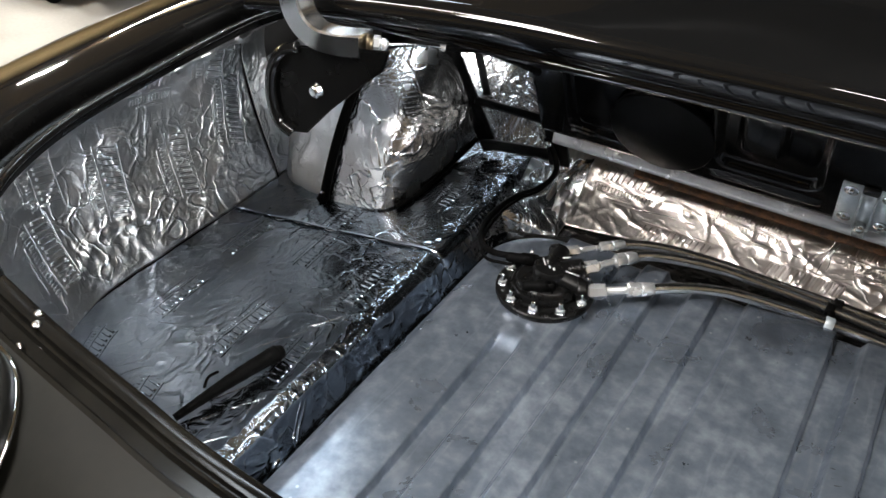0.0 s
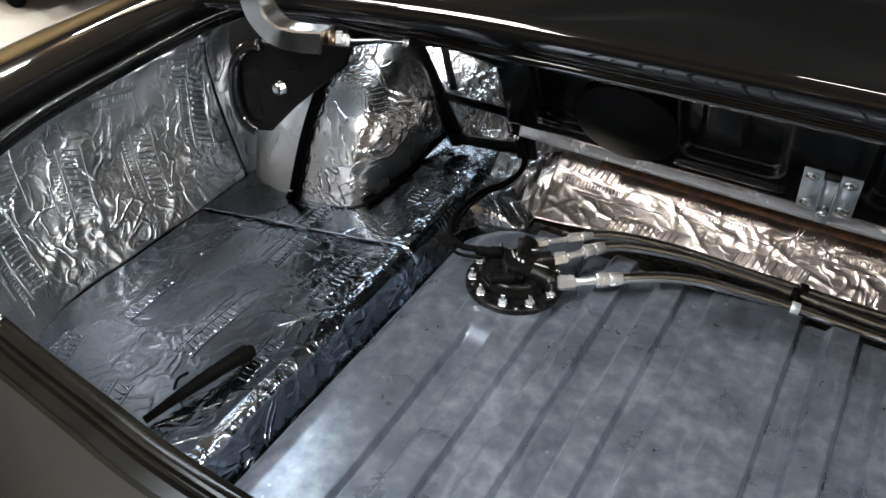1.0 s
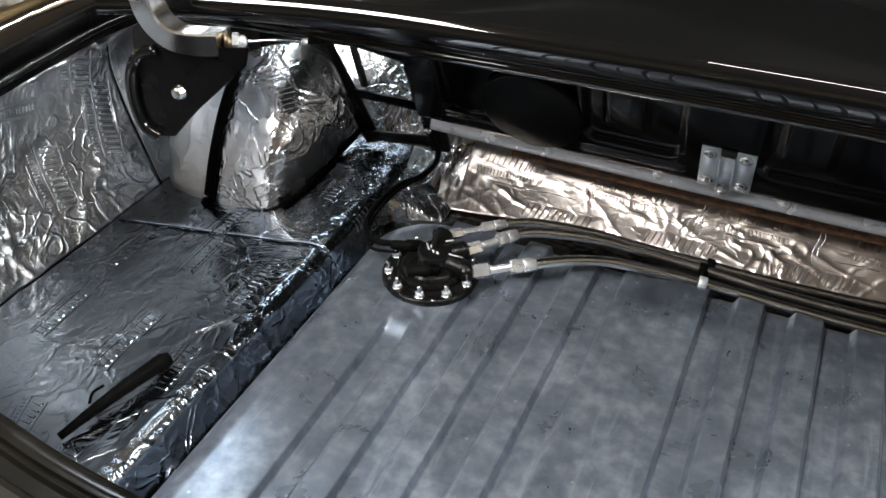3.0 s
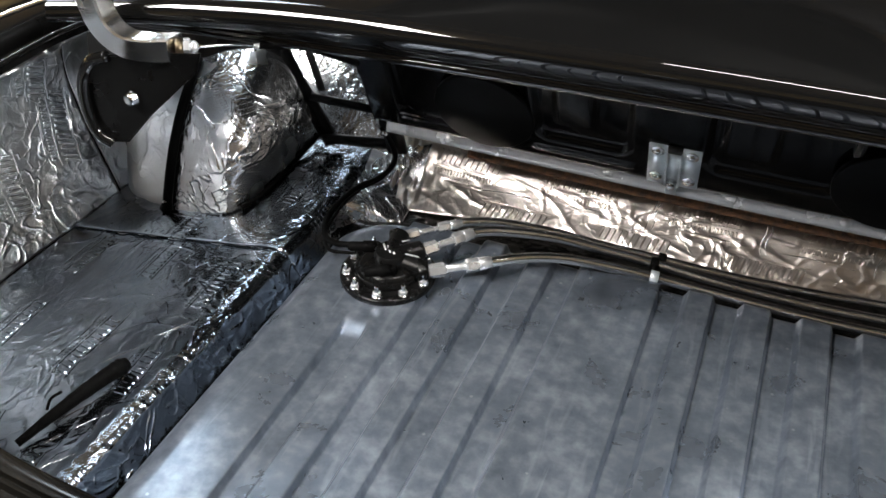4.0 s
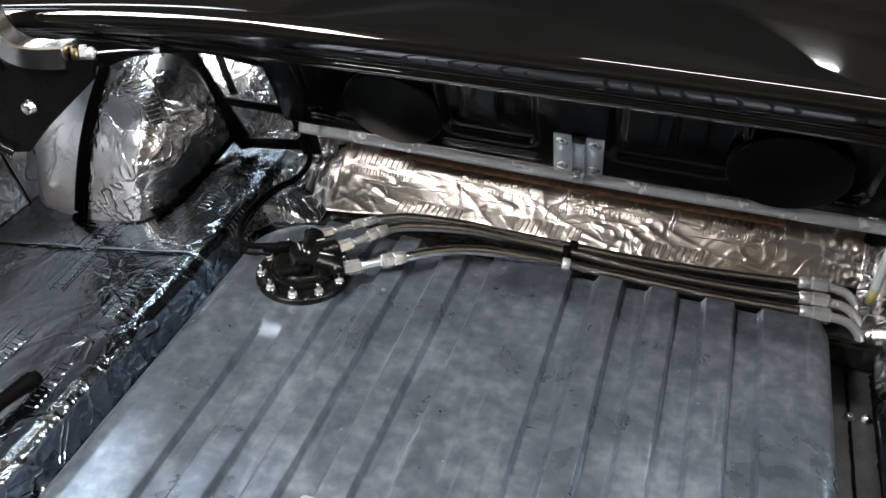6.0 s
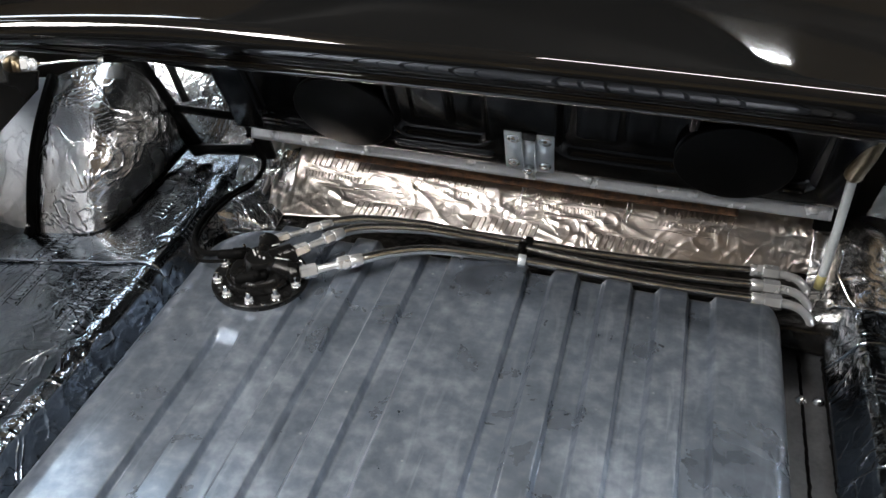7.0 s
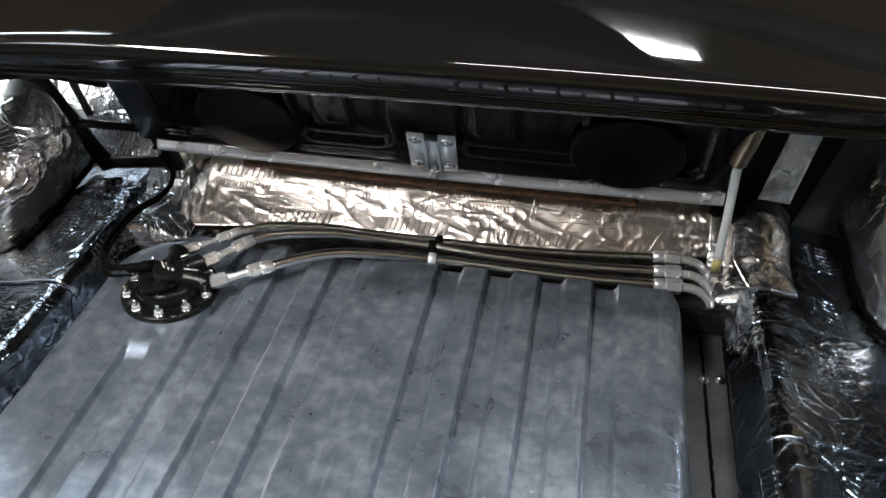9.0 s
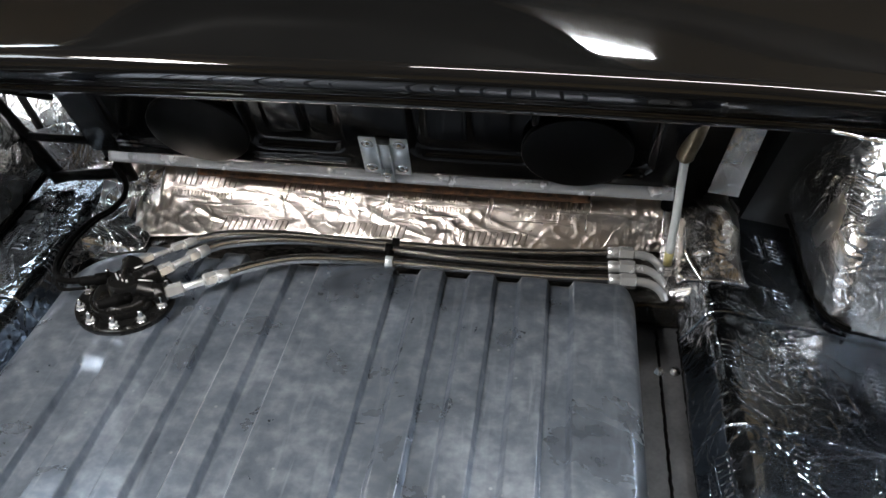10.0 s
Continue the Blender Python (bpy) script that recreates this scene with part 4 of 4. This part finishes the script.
mat_thing("bulkhead_mat", "silver foil sound mat behind the brace frame", behind_fn, 80, 70, 0.0018, (), 15, FOIL_CREASED)

frame_r = thing("brace_frame", "black steel brace with a round hole beside the foil strip", "brace")
bar(frame_r, "post", (0.468, 1.030, 0.300), (0.480, 1.045, 0.020), 0.050, 0.010)
bar(frame_r, "post", (0.640, 1.095, 0.260), (0.560, 1.080, -0.02), 0.060, 0.010)
part("back_plate", box(0.46, 1.098, -0.04, 0.99, 1.106, 0.36, 0.001), MATT, frame_r)
part("grommet", lathe([(0.011, 0), (0.012, 0.002), (0.009, 0.004), (0.007, 0.004)], 20, pose(0.487, 1.022, 0.180, 85, 0, 0)), RUBBER, frame_r)
part("screw", lathe([(0.0058, 0), (0.006, 0.002), (0.004, 0.004), (0.0015, 0.0048)], 16, pose(0.480, 1.036, 0.070, 80, 0, 0)), STEEL, frame_r)


def strip_mat_fn(u, v):
    return (0.521 + 0.044 * v + 0.048 * u, 1.030 + 0.05 * v, 0.066 + 0.150 * v - 0.004 * u)


mat_thing("foil_strip", "strip of crinkled silver foil mat on the black brace", strip_mat_fn, 30, 90, 0.0036, [(0.42, 0.58, 92, 10)], 16, FOIL_CREASED, tall=0.018)

# ---- boot hinges ----


def hinge(sx):
    h = thing("gooseneck_hinge", "polished aluminium gooseneck boot hinge on a black bracket", "hinge")
    # bracket: a folded plate
    outline = [(-0.676, 0.258), (-0.670, 0.315), (-0.655, 0.342), (-0.635, 0.350), (-0.520, 0.360), (-0.528, 0.335), (-0.600, 0.268), (-0.636, 0.228), (-0.655, 0.226), (-0.670, 0.238)]
    bm = bmesh.new()
    for dy in (0.0, 0.006):
        bm.faces.new([bm.verts.new((x * sx, 0.585 + dy + 0.25 * (x + 0.62), z)) for x, z in outline])
    bm.verts.ensure_lookup_table()
    n = len(outline)
    for i in range(n):
        j = (i + 1) % n
        bm.faces.new((bm.verts[i], bm.verts[j], bm.verts[n + j], bm.verts[n + i]))
    bmesh.ops.bevel(bm, geom=[e for e in bm.edges if e.calc_length() > 0.01], offset=0.0018, segments=2, affect="EDGES")
    sharp(part("bracket", bm, GUTTER_BLACK, h, "glossy black hinge bracket"))
    rim = spline([(x * sx, 0.580 + 0.25 * (x + 0.62), z) for x, z in ((-0.652, 0.228), (-0.669, 0.242), (-0.676, 0.275), (-0.671, 0.315), (-0.655, 0.342), (-0.632, 0.351))], 8)
    part("bracket_flange", tube(rim, 0.0075, 12), GLOSS, h)
    m = pose(-0.612 * sx, 0.583, 0.297, 90, 0, 0)
    part("pivot_bolt", lathe([(0.010, 0), (0.0105, 0.002), (0.0085, 0.004), (0.0085, 0.008), (0.006, 0.0105), (0.003, 0.011)], 20, m), STEEL, h)
    # the gooseneck: a flat bar bent to a J
    path = spline([(-0.630, 0.575, 0.60), (-0.630, 0.575, 0.46), (-0.628, 0.576, 0.415), (-0.620, 0.579, 0.388), (-0.603, 0.586, 0.370), (-0.580, 0.598, 0.363), (-0.556, 0.613, 0.361)], 10)
    bm = bmesh.new()
    rows = []
    for i, p in enumerate(path):
        d = (path[min(i + 1, len(path) - 1)] - path[max(i - 1, 0)]).normalized()
        a = d.cross(Vector((0, 1, 0))).normalized() * 0.0150
        b = Vector((0, 1, 0)) * 0.015
        q = [p + a * f + b * g for f, g in ((-1, -0.8), (-0.85, -1), (0.85, -1), (1, -0.8), (1, 0.8), (0.85, 1), (-0.85, 1), (-1, 0.8))]
        rows.append([bm.verts.new((v.x * sx, v.y, v.z)) for v in q])
    for r, q in zip(rows, rows[1:]):
        for k in range(8):
            j = (k + 1) % 8
            bm.faces.new((r[k], r[j], q[j], q[k]))
    bm.faces.new(rows[0])
    bm.faces.new(rows[-1][::-1])
    sharp(part("gooseneck_arm", bm, BILLET, h, "polished aluminium bar bent to a gooseneck"))
    end = Vector((-0.556, 0.615, 0.361))
    way = Vector((0.85, 0.5, -0.05)).normalized()
    def along(s):
        p = end + way * s
        return Vector((p.x * sx, p.y, p.z))
    def turned(s):
        w = Vector((way.x * sx, way.y, way.z))
        return Matrix.Translation(along(s)) @ w.to_track_quat("Z", "Y").to_matrix().to_4x4()
    part("collar", lathe([(0.011, 0), (0.0115, 0.003), (0.0105, 0.008)], 18, turned(0.0)), BRASS, h)
    sharp(part("hex_nut", lathe([(0.0085, 0), (0.0105, 0.001), (0.0105, 0.008), (0.0085, 0.009)], 6, turned(0.008), True), NICKEL, h))
    part("threaded_end", lathe([(0.006, 0), (0.0075, 0.002), (0.0075, 0.006), (0.004, 0.009)], 14, turned(0.017)), NICKEL, h)
    a, b = along(0.024), Vector((-0.500 * sx, 0.70, 0.338))
    part("link_rod", tube(spline([a, a.lerp(b, 0.5) + Vector((0, 0, 0.002)), b], 6), 0.0022, 8), STEEL, h)
    part("rod_clip", lathe([(0.0045, -0.004), (0.006, 0), (0.0045, 0.004)], 12, Matrix.Translation(b)), NICKEL, h)
    cable = spline([b, b + Vector((0.05 * sx, 0.03, -0.006)), b + Vector((0.09 * sx, 0.10, -0.05))], 6)
    part("rod_sleeve", tube(cable, 0.0045, 8), RUBBER, h)
    return h


hinge(1)
rod = part("link_rod", tube([(0.560, 0.690, 0.366), (0.66, 0.705, 0.338)], 0.0022, 8), STEEL)
tagged(rod, "thin bright link rod under the deck lip", "rod")

# ---- pump hat on the tank ----
HX, HY = -0.334, 0.718
hat = thing("fuel_pump_hat", "black anodised fuel pump hat with bright studs on the tank", "fuel pump")
part("ring", lathe([(0.0705, 0.0), (0.071, 0.002), (0.071, 0.007), (0.0695, 0.009), (0.064, 0.0095), (0.004, 0.0095)], 72, pose(HX, HY, 0)), ANODISED, hat)
sharp(part("cap", lathe([(0.0480, 0.009), (0.0490, 0.010), (0.0490, 0.016), (0.0470, 0.019), (0.043, 0.0195), (0.041, 0.024), (0.038, 0.026), (0.004, 0.026)], 60, pose(HX, HY, 0)), ANODISED, hat))
for k in range(10):
    a = radians(-80 + 36 * k)
    x, y = HX + 0.0605 * math.cos(a), HY + 0.0605 * math.sin(a)
    s = part("stud", lathe([(0.0032, 0.009), (0.0034, 0.010), (0.0032, 0.026), (0.0022, 0.0275)], 12, pose(x, y, 0)), STEEL, hat, "bright threaded stud")
    sharp(part("stud_nut", lathe([(0.0062, 0.0112), (0.0066, 0.0118), (0.0066, 0.0155), (0.0058, 0.0165)], 6, pose(x, y, 0, 0, 0, 20 * k), True), NICKEL, s))
    part("stud_washer", lathe([(0.0074, 0.0095), (0.0076, 0.0100), (0.0072, 0.0112)], 16, pose(x, y, 0)), STEEL, s)
for k in (0, 4, 7):
    a = radians(-62 + 36 * k)
    part("ring_screw", lathe([(0.0030, 0.0095), (0.0030, 0.0105), (0.0020, 0.011)], 10, pose(HX + 0.0668 * math.cos(a), HY + 0.0668 * math.sin(a), 0)), STEEL, hat)
PORTS = [((-0.275, 0.722, 0.022), (0.90, 0.40, 0.0)), ((-0.297, 0.755, 0.030), (0.70, 0.70, 0.02)), ((-0.338, 0.770, 0.034), (0.62, 0.76, 0.05))]
block = bmesh.new()
for (px, py, pz), way in PORTS:
    a = Vector((HX + 0.004, HY + 0.004, 0.032))
    b = Vector((px, py, pz + 0.002))
    add_tube(block, [a, a.lerp(b, 0.5), b], 0.0145, 14)
add_lathe(block, [(0.026, 0.024), (0.026, 0.040), (0.023, 0.044), (0.003, 0.0445)], 28, pose(HX + 0.004, HY + 0.006, 0))
sharp(part("port_block", block, ANODISED, hat, "black port block with three outlets"), 40)
for (px, py, pz), way in PORTS:
    q = Vector(way).normalized().to_track_quat("Z", "Y").to_matrix().to_4x4()
    part("port_boss", lathe([(0.0135, -0.012), (0.0150, -0.010), (0.0150, 0.0), (0.0128, 0.003)], 20, Matrix.Translation((px, py, pz)) @ q), ANODISED, hat)
for k, (dx, w, l) in enumerate(((-0.012, 0.0022, 0.016), (-0.004, 0.0022, 0.018), (0.004, 0.0030, 0.014))):
    part("printed_bar", box(-w / 2, -l / 2, 0, w / 2, l / 2, 0.0012, 0, pose(HX + 0.004 + dx, HY + 0.004 - dx * 0.3, 0.0443, 0, 0, 38)), PRINT, hat, "small silver printed bar")
part("printed_bar", box(-0.010, -0.0012, 0, 0.010, 0.0012, 0.001, 0, pose(-0.297, 0.722, 0.0445, 0, 8, 12)), PRINT, hat)
part("printed_bar", box(-0.006, -0.0012, 0, 0.006, 0.0012, 0.001, 0, pose(-0.318, 0.748, 0.0470, 0, 0, 40)), PRINT, hat)
for a, b in (((-0.402, 0.724, 0.030), (-0.362, 0.738, 0.030)), ((-0.352, 0.678, 0.029), (-0.318, 0.698, 0.029))):
    a, b = Vector(a), Vector(b)
    part("terminal_boot", tube([a, a.lerp(b, 0.1), a.lerp(b, 0.5), a.lerp(b, 0.55), b], [0.006, 0.0075, 0.0075, 0.0095, 0.0095], 16), RUBBER, hat, "black rubber terminal boot")
    part("terminal_post", lathe([(0.0085, 0.018), (0.0085, 0.034), (0.006, 0.037)], 16, pose(b.x, b.y, 0)), RUBBER, hat)
# wires of the pump
for r, off in ((0.0050, 0.0), (0.0026, 0.009)):
    line = [(-0.395 + off, 0.728 - off * 2.0, 0.031), (-0.428, 0.730 - off * 2, 0.024), (-0.462, 0.760, 0.008), (-0.488 + off, 0.810, 0.000), (-0.492 + off, 0.868, 0.000), (-0.484 + off, 0.915, 0.000), (-0.466 + off * 0.6, 0.950, 0.000),
            (-0.450, 0.972, 0.014), (-0.448, 0.985, 0.034), (-0.462, 0.990, 0.062), (-0.474, 0.988, 0.080)]
    w = part("pump_cable", tube(spline(line, 8), r, 10), RUBBER)
    tagged(w, "black sleeved cable looping from the pump hat to the brace", "cable")

# ---- braided hoses ----
HOSES = [
    ((-0.206, 0.773, 0.022), (-0.160, 0.806, 0.022), (-0.104, 0.832, 0.020), (-0.039, 0.852, 0.010), (0.028, 0.873, -0.005), (0.132, 0.887, -0.018), (0.261, 0.900, -0.030), (0.384, 0.911, -0.034)),
    ((-0.252, 0.816, 0.033), (-0.212, 0.842, 0.033), (-0.133, 0.871, 0.025), (-0.066, 0.890, 0.010), (0.022, 0.906, -0.005), (0.129, 0.914, -0.018), (0.260, 0.930, -0.030), (0.384, 0.945, -0.034)),
    ((-0.277, 0.834, 0.035), (-0.223, 0.863, 0.033), (-0.139, 0.891, 0.020), (-0.069, 0.904, 0.008), (0.020, 0.921, -0.005), (0.126, 0.938, -0.018), (0.258, 0.962, -0.030), (0.384, 0.983, -0.034)),
]


def fitting(parent, a, b, big):
    """A swivel fitting from a to b: hex nut, neck, hex socket."""
    a, b = Vector(a), Vector(b)
    l = (b - a).length
    q = Matrix.Translation(a) @ (b - a).to_track_quat("Z", "Y").to_matrix().to_4x4()
    r = big
    sharp(part("swivel_nut", lathe([(r * 0.85, 0), (r, l * 0.02), (r, l * 0.26), (r * 0.85, l * 0.28)], 6, q, True), NICKEL, parent))
    part("neck", lathe([(r * 0.60, l * 0.28), (r * 0.55, l * 0.34), (r * 0.52, l * 0.56), (r * 0.66, l * 0.60)], 18, q), NICKEL, parent)
    sharp(part("hose_socket", lathe([(r * 0.85, l * 0.60), (r * 1.02, l * 0.62), (r * 1.02, l * 0.78), (r * 0.9, l * 0.80)], 6, q, True), NICKEL, parent))
    part("socket_sleeve", lathe([(r * 0.93, l * 0.80), (r * 0.95, l * 0.82), (r * 0.90, l * 0.99), (r * 0.80, l)], 20, q), NICKEL, parent)


for i, pts in enumerate(HOSES):
    hose = part("braided_hose", tube(spline(pts, 10), (0.0078, 0.0078, 0.0070)[i], 16), BRAID)
    tagged(hose, "braided stainless steel fuel hose with bright fittings", "hose", "fuel hoses")
    p0, way = Vector(PORTS[i][0]), Vector(PORTS[i][1]).normalized()
    fitting(hose, p0 + way * 0.002, Vector(pts[0]) + (Vector(pts[1]) - Vector(pts[0])).normalized() * 0.012, (0.0108, 0.0104, 0.0078)[i])
    e = Vector(pts[-1])
    fr = Vector((1, 0.01, 0))
    q = Matrix.Translation(e) @ fr.to_track_quat("Z", "Y").to_matrix().to_4x4()
    part("end_sleeve", lathe([(0.0085, -0.012), (0.0100, -0.010), (0.0100, 0.006), (0.0088, 0.008)], 18, q), NICKEL, hose)
    sharp(part("end_hex", lathe([(0.0100, 0.006), (0.0122, 0.008), (0.0122, 0.030), (0.0100, 0.032)], 6, q, True), NICKEL, hose))
    el = spline([e + Vector((0.030, 0, 0)), e + Vector((0.046, 0, -0.001)), e + Vector((0.060, -0.001, -0.005)), e + Vector((0.073, -0.004, -0.015)), e + Vector((0.080, -0.006, -0.028))], 6)
    part("end_elbow", tube(el, 0.0072, 14), NICKEL, hose, "bent bright tube end")
sep = thing("hose_separator", "clear and black clamp holding the braided hoses apart", "hose clamp")
for pts in HOSES:
    c = spline(pts, 10)
    p = min(c, key=lambda q: abs(q.x - 0.026))
    q = Matrix.Translation(p) @ Vector((1, 0.1, -0.1)).to_track_quat("Z", "Y").to_matrix().to_4x4()
    part("clamp_ring", lathe([(0.0095, -0.006), (0.0102, -0.005), (0.0102, 0.005), (0.0095, 0.006)], 20, q), ZINC if pts is HOSES[0] else RUBBER, sep)
part("bridge", box(0.021, 0.876, -0.010, 0.031, 0.922, 0.000, 0.002), RUBBER, sep)

# ---- beside the tank on the far side ----
drain = thing("drain_pipe", "pale plastic pipe with an aged brass sleeve and yellowed end", "pipe")
part("pipe", tube(spline([(0.457, 0.905, 0.030), (0.4560, 0.902, 0.09), (0.454, 0.900, 0.15), (0.452, 0.900, 0.205)], 5), 0.0064, 16), PALE, drain)
part("pipe_end", tube([(0.457, 0.905, 0.010), (0.457, 0.905, 0.034)], 0.0068, 16), YELLOW, drain)
part("brass_sleeve", tube(spline([(0.452, 0.900, 0.196), (0.453, 0.898, 0.212), (0.459, 0.892, 0.240), (0.466, 0.888, 0.290)], 5), [0.0075, 0.0105] + [0.0125] * 14, 18), BRASS, drain)
spring = part("retaining_wire", tube(spline([(0.478, 0.925, 0.068), (0.481, 0.927, 0.045), (0.483, 0.928, 0.024), (0.497, 0.905, 0.006), (0.510, 0.888, -0.004)], 6), 0.0022, 8), STEEL)
tagged(spring, "bent bright steel wire by the pipe", "wire")


def hump_fn(u, v):
    a = math.pi * u
    f = 0.15 + 0.85 * smooth01(v * 1.3)
    return (0.530 - 0.050 * math.cos(a), 0.90 + 0.16 * v, -0.025 + 0.072 * f * math.sin(a) ** 0.7)


mat_thing("hump_mat", "foil sound mat moulded over a hump in the corner", hump_fn, 60, 60, 0.0055, (), 17, FOIL_CREASED)

# cable on the side mat
tail = spline([(-0.579, 0.430, -0.014), (-0.587, 0.400, -0.012), (-0.600, 0.352, -0.015), (-0.611, 0.315, -0.020), (-0.622, 0.275, -0.026)], 8)
loom = part("cable_loom", tube(tail, [0.0128 * (0.7 + 0.3 * smooth01(i / 3)) * (1 + 0.12 * noise.noise(Vector((i * 0.9, 2, 5)))) * (1 - 0.62 * i / len(tail)) for i in range(len(tail))], 12), RUBBER)
tagged(loom, "short black taped cable loom poking through the foil mat", "cable")
part("loose_end", tube(spline([(-0.625, 0.330, -0.022), (-0.632, 0.345, -0.020), (-0.632, 0.362, -0.024)], 6), 0.002, 8), RUBBER, loom)

# striker on the tail edge
striker = thing("boot_striker", "white rounded striker cap on the tail edge of the boot", "striker")
part("cap", lathe([(0.020, 0.0), (0.022, 0.004), (0.021, 0.016), (0.015, 0.024), (0.004, 0.027)], 24, pose(-0.016, 0.135, 0.298)), surface("white_nylon", (0.7, 0.7, 0.68), (0.85, 0.85, 0.83), (0.3, 0.45), 0, 20, 150, 0.05, 0.0005), striker)
part("base_plate", box(-0.045, 0.100, 0.290, 0.013, 0.165, 0.299, 0.002), ZINC, striker)
for x, y, z in ((-0.534, 0.116, 0.305), (-0.524, 0.106, 0.305), (-0.520, 0.084, 0.300)):
    s = part("edge_screw", lathe([(0.004, 0), (0.0045, 0.001), (0.003, 0.0025), (0.001, 0.003)], 16, pose(x, y, z)), STEEL, car, "bright screw on the boot edge")

# tail lamp
lamp = thing("tail_lamp", "dark tail lamp with a chrome bezel on the tail panel", "tail lamp")
rim_line = spline([(-0.545, 0.072, 0.306), (-0.520, 0.072, 0.305), (-0.489, 0.060, 0.302), (-0.460, 0.034, 0.294), (-0.442, 0.002, 0.282), (-0.430, -0.045, 0.250)], 8)


def lens_fn(u, v):
    k = min(int(u * (len(rim_line) - 1)), len(rim_line) - 2)
    p = rim_line[k].lerp(rim_line[k + 1], u * (len(rim_line) - 1) - k)
    return (p.x - 0.20 * v, p.y - 0.03 * v, p.z - 0.002 + 0.004 * math.sin(math.pi * v) - 0.03 * v)


part("lens", sheet(lens_fn, 40, 12, 0.02), SATIN, lamp, "dark lens of the tail lamp")
part("bezel", tube(rim_line, 0.0024, 8), CHROME, lamp, "thin chrome bezel")

# cart on the garage floor
cart = thing("wheeled_cart", "dark wheeled cart with a plastic bag on the garage floor", "cart")
part("base", box(-4.35, 2.15, -0.66, -3.55, 2.75, -0.60, 0.02), BEAM, cart)
for x, y in ((-3.62, 2.22), (-4.28, 2.22), (-3.62, 2.68), (-4.28, 2.68)):
    w = part("caster", lathe([(0.030, -0.018), (0.045, -0.014), (0.048, 0), (0.045, 0.014), (0.030, 0.018)], 20, pose(x, y, -0.702, 90, 0, 30)), RUBBER, cart)
    part("fork", box(x - 0.03, y - 0.026, -0.70, x + 0.03, y + 0.026, -0.655, 0.006), SATIN, w)


def bag_fn(u, v):
    a = 2 * math.pi * u
    r = 0.20 * math.sin(math.pi * min(max(v, 0.02), 0.98)) * (1 + 0.15 * noise.noise(Vector((math.cos(a) * 2, math.sin(a) * 2, v * 4))))
    return (-3.45 + r * math.cos(a), 2.42 + r * math.sin(a), -0.75 + 0.35 * v)


bag = part("plastic_bag", sheet(bag_fn, 40, 24, 0.002, crumple(0.012, 9, 20, 21)), WHITEBAG)
tagged(bag, "crumpled white plastic bag on the garage floor", "bag")

# unseen pale panel, added behind the side fill
tagged(part("side_fill_panel", box(5.955, -0.2, 0.10, 5.985, 2.6, 1.80, 0.004), WHITEBAG), "unseen white panel added behind the side fill light", "window", kind="structure")
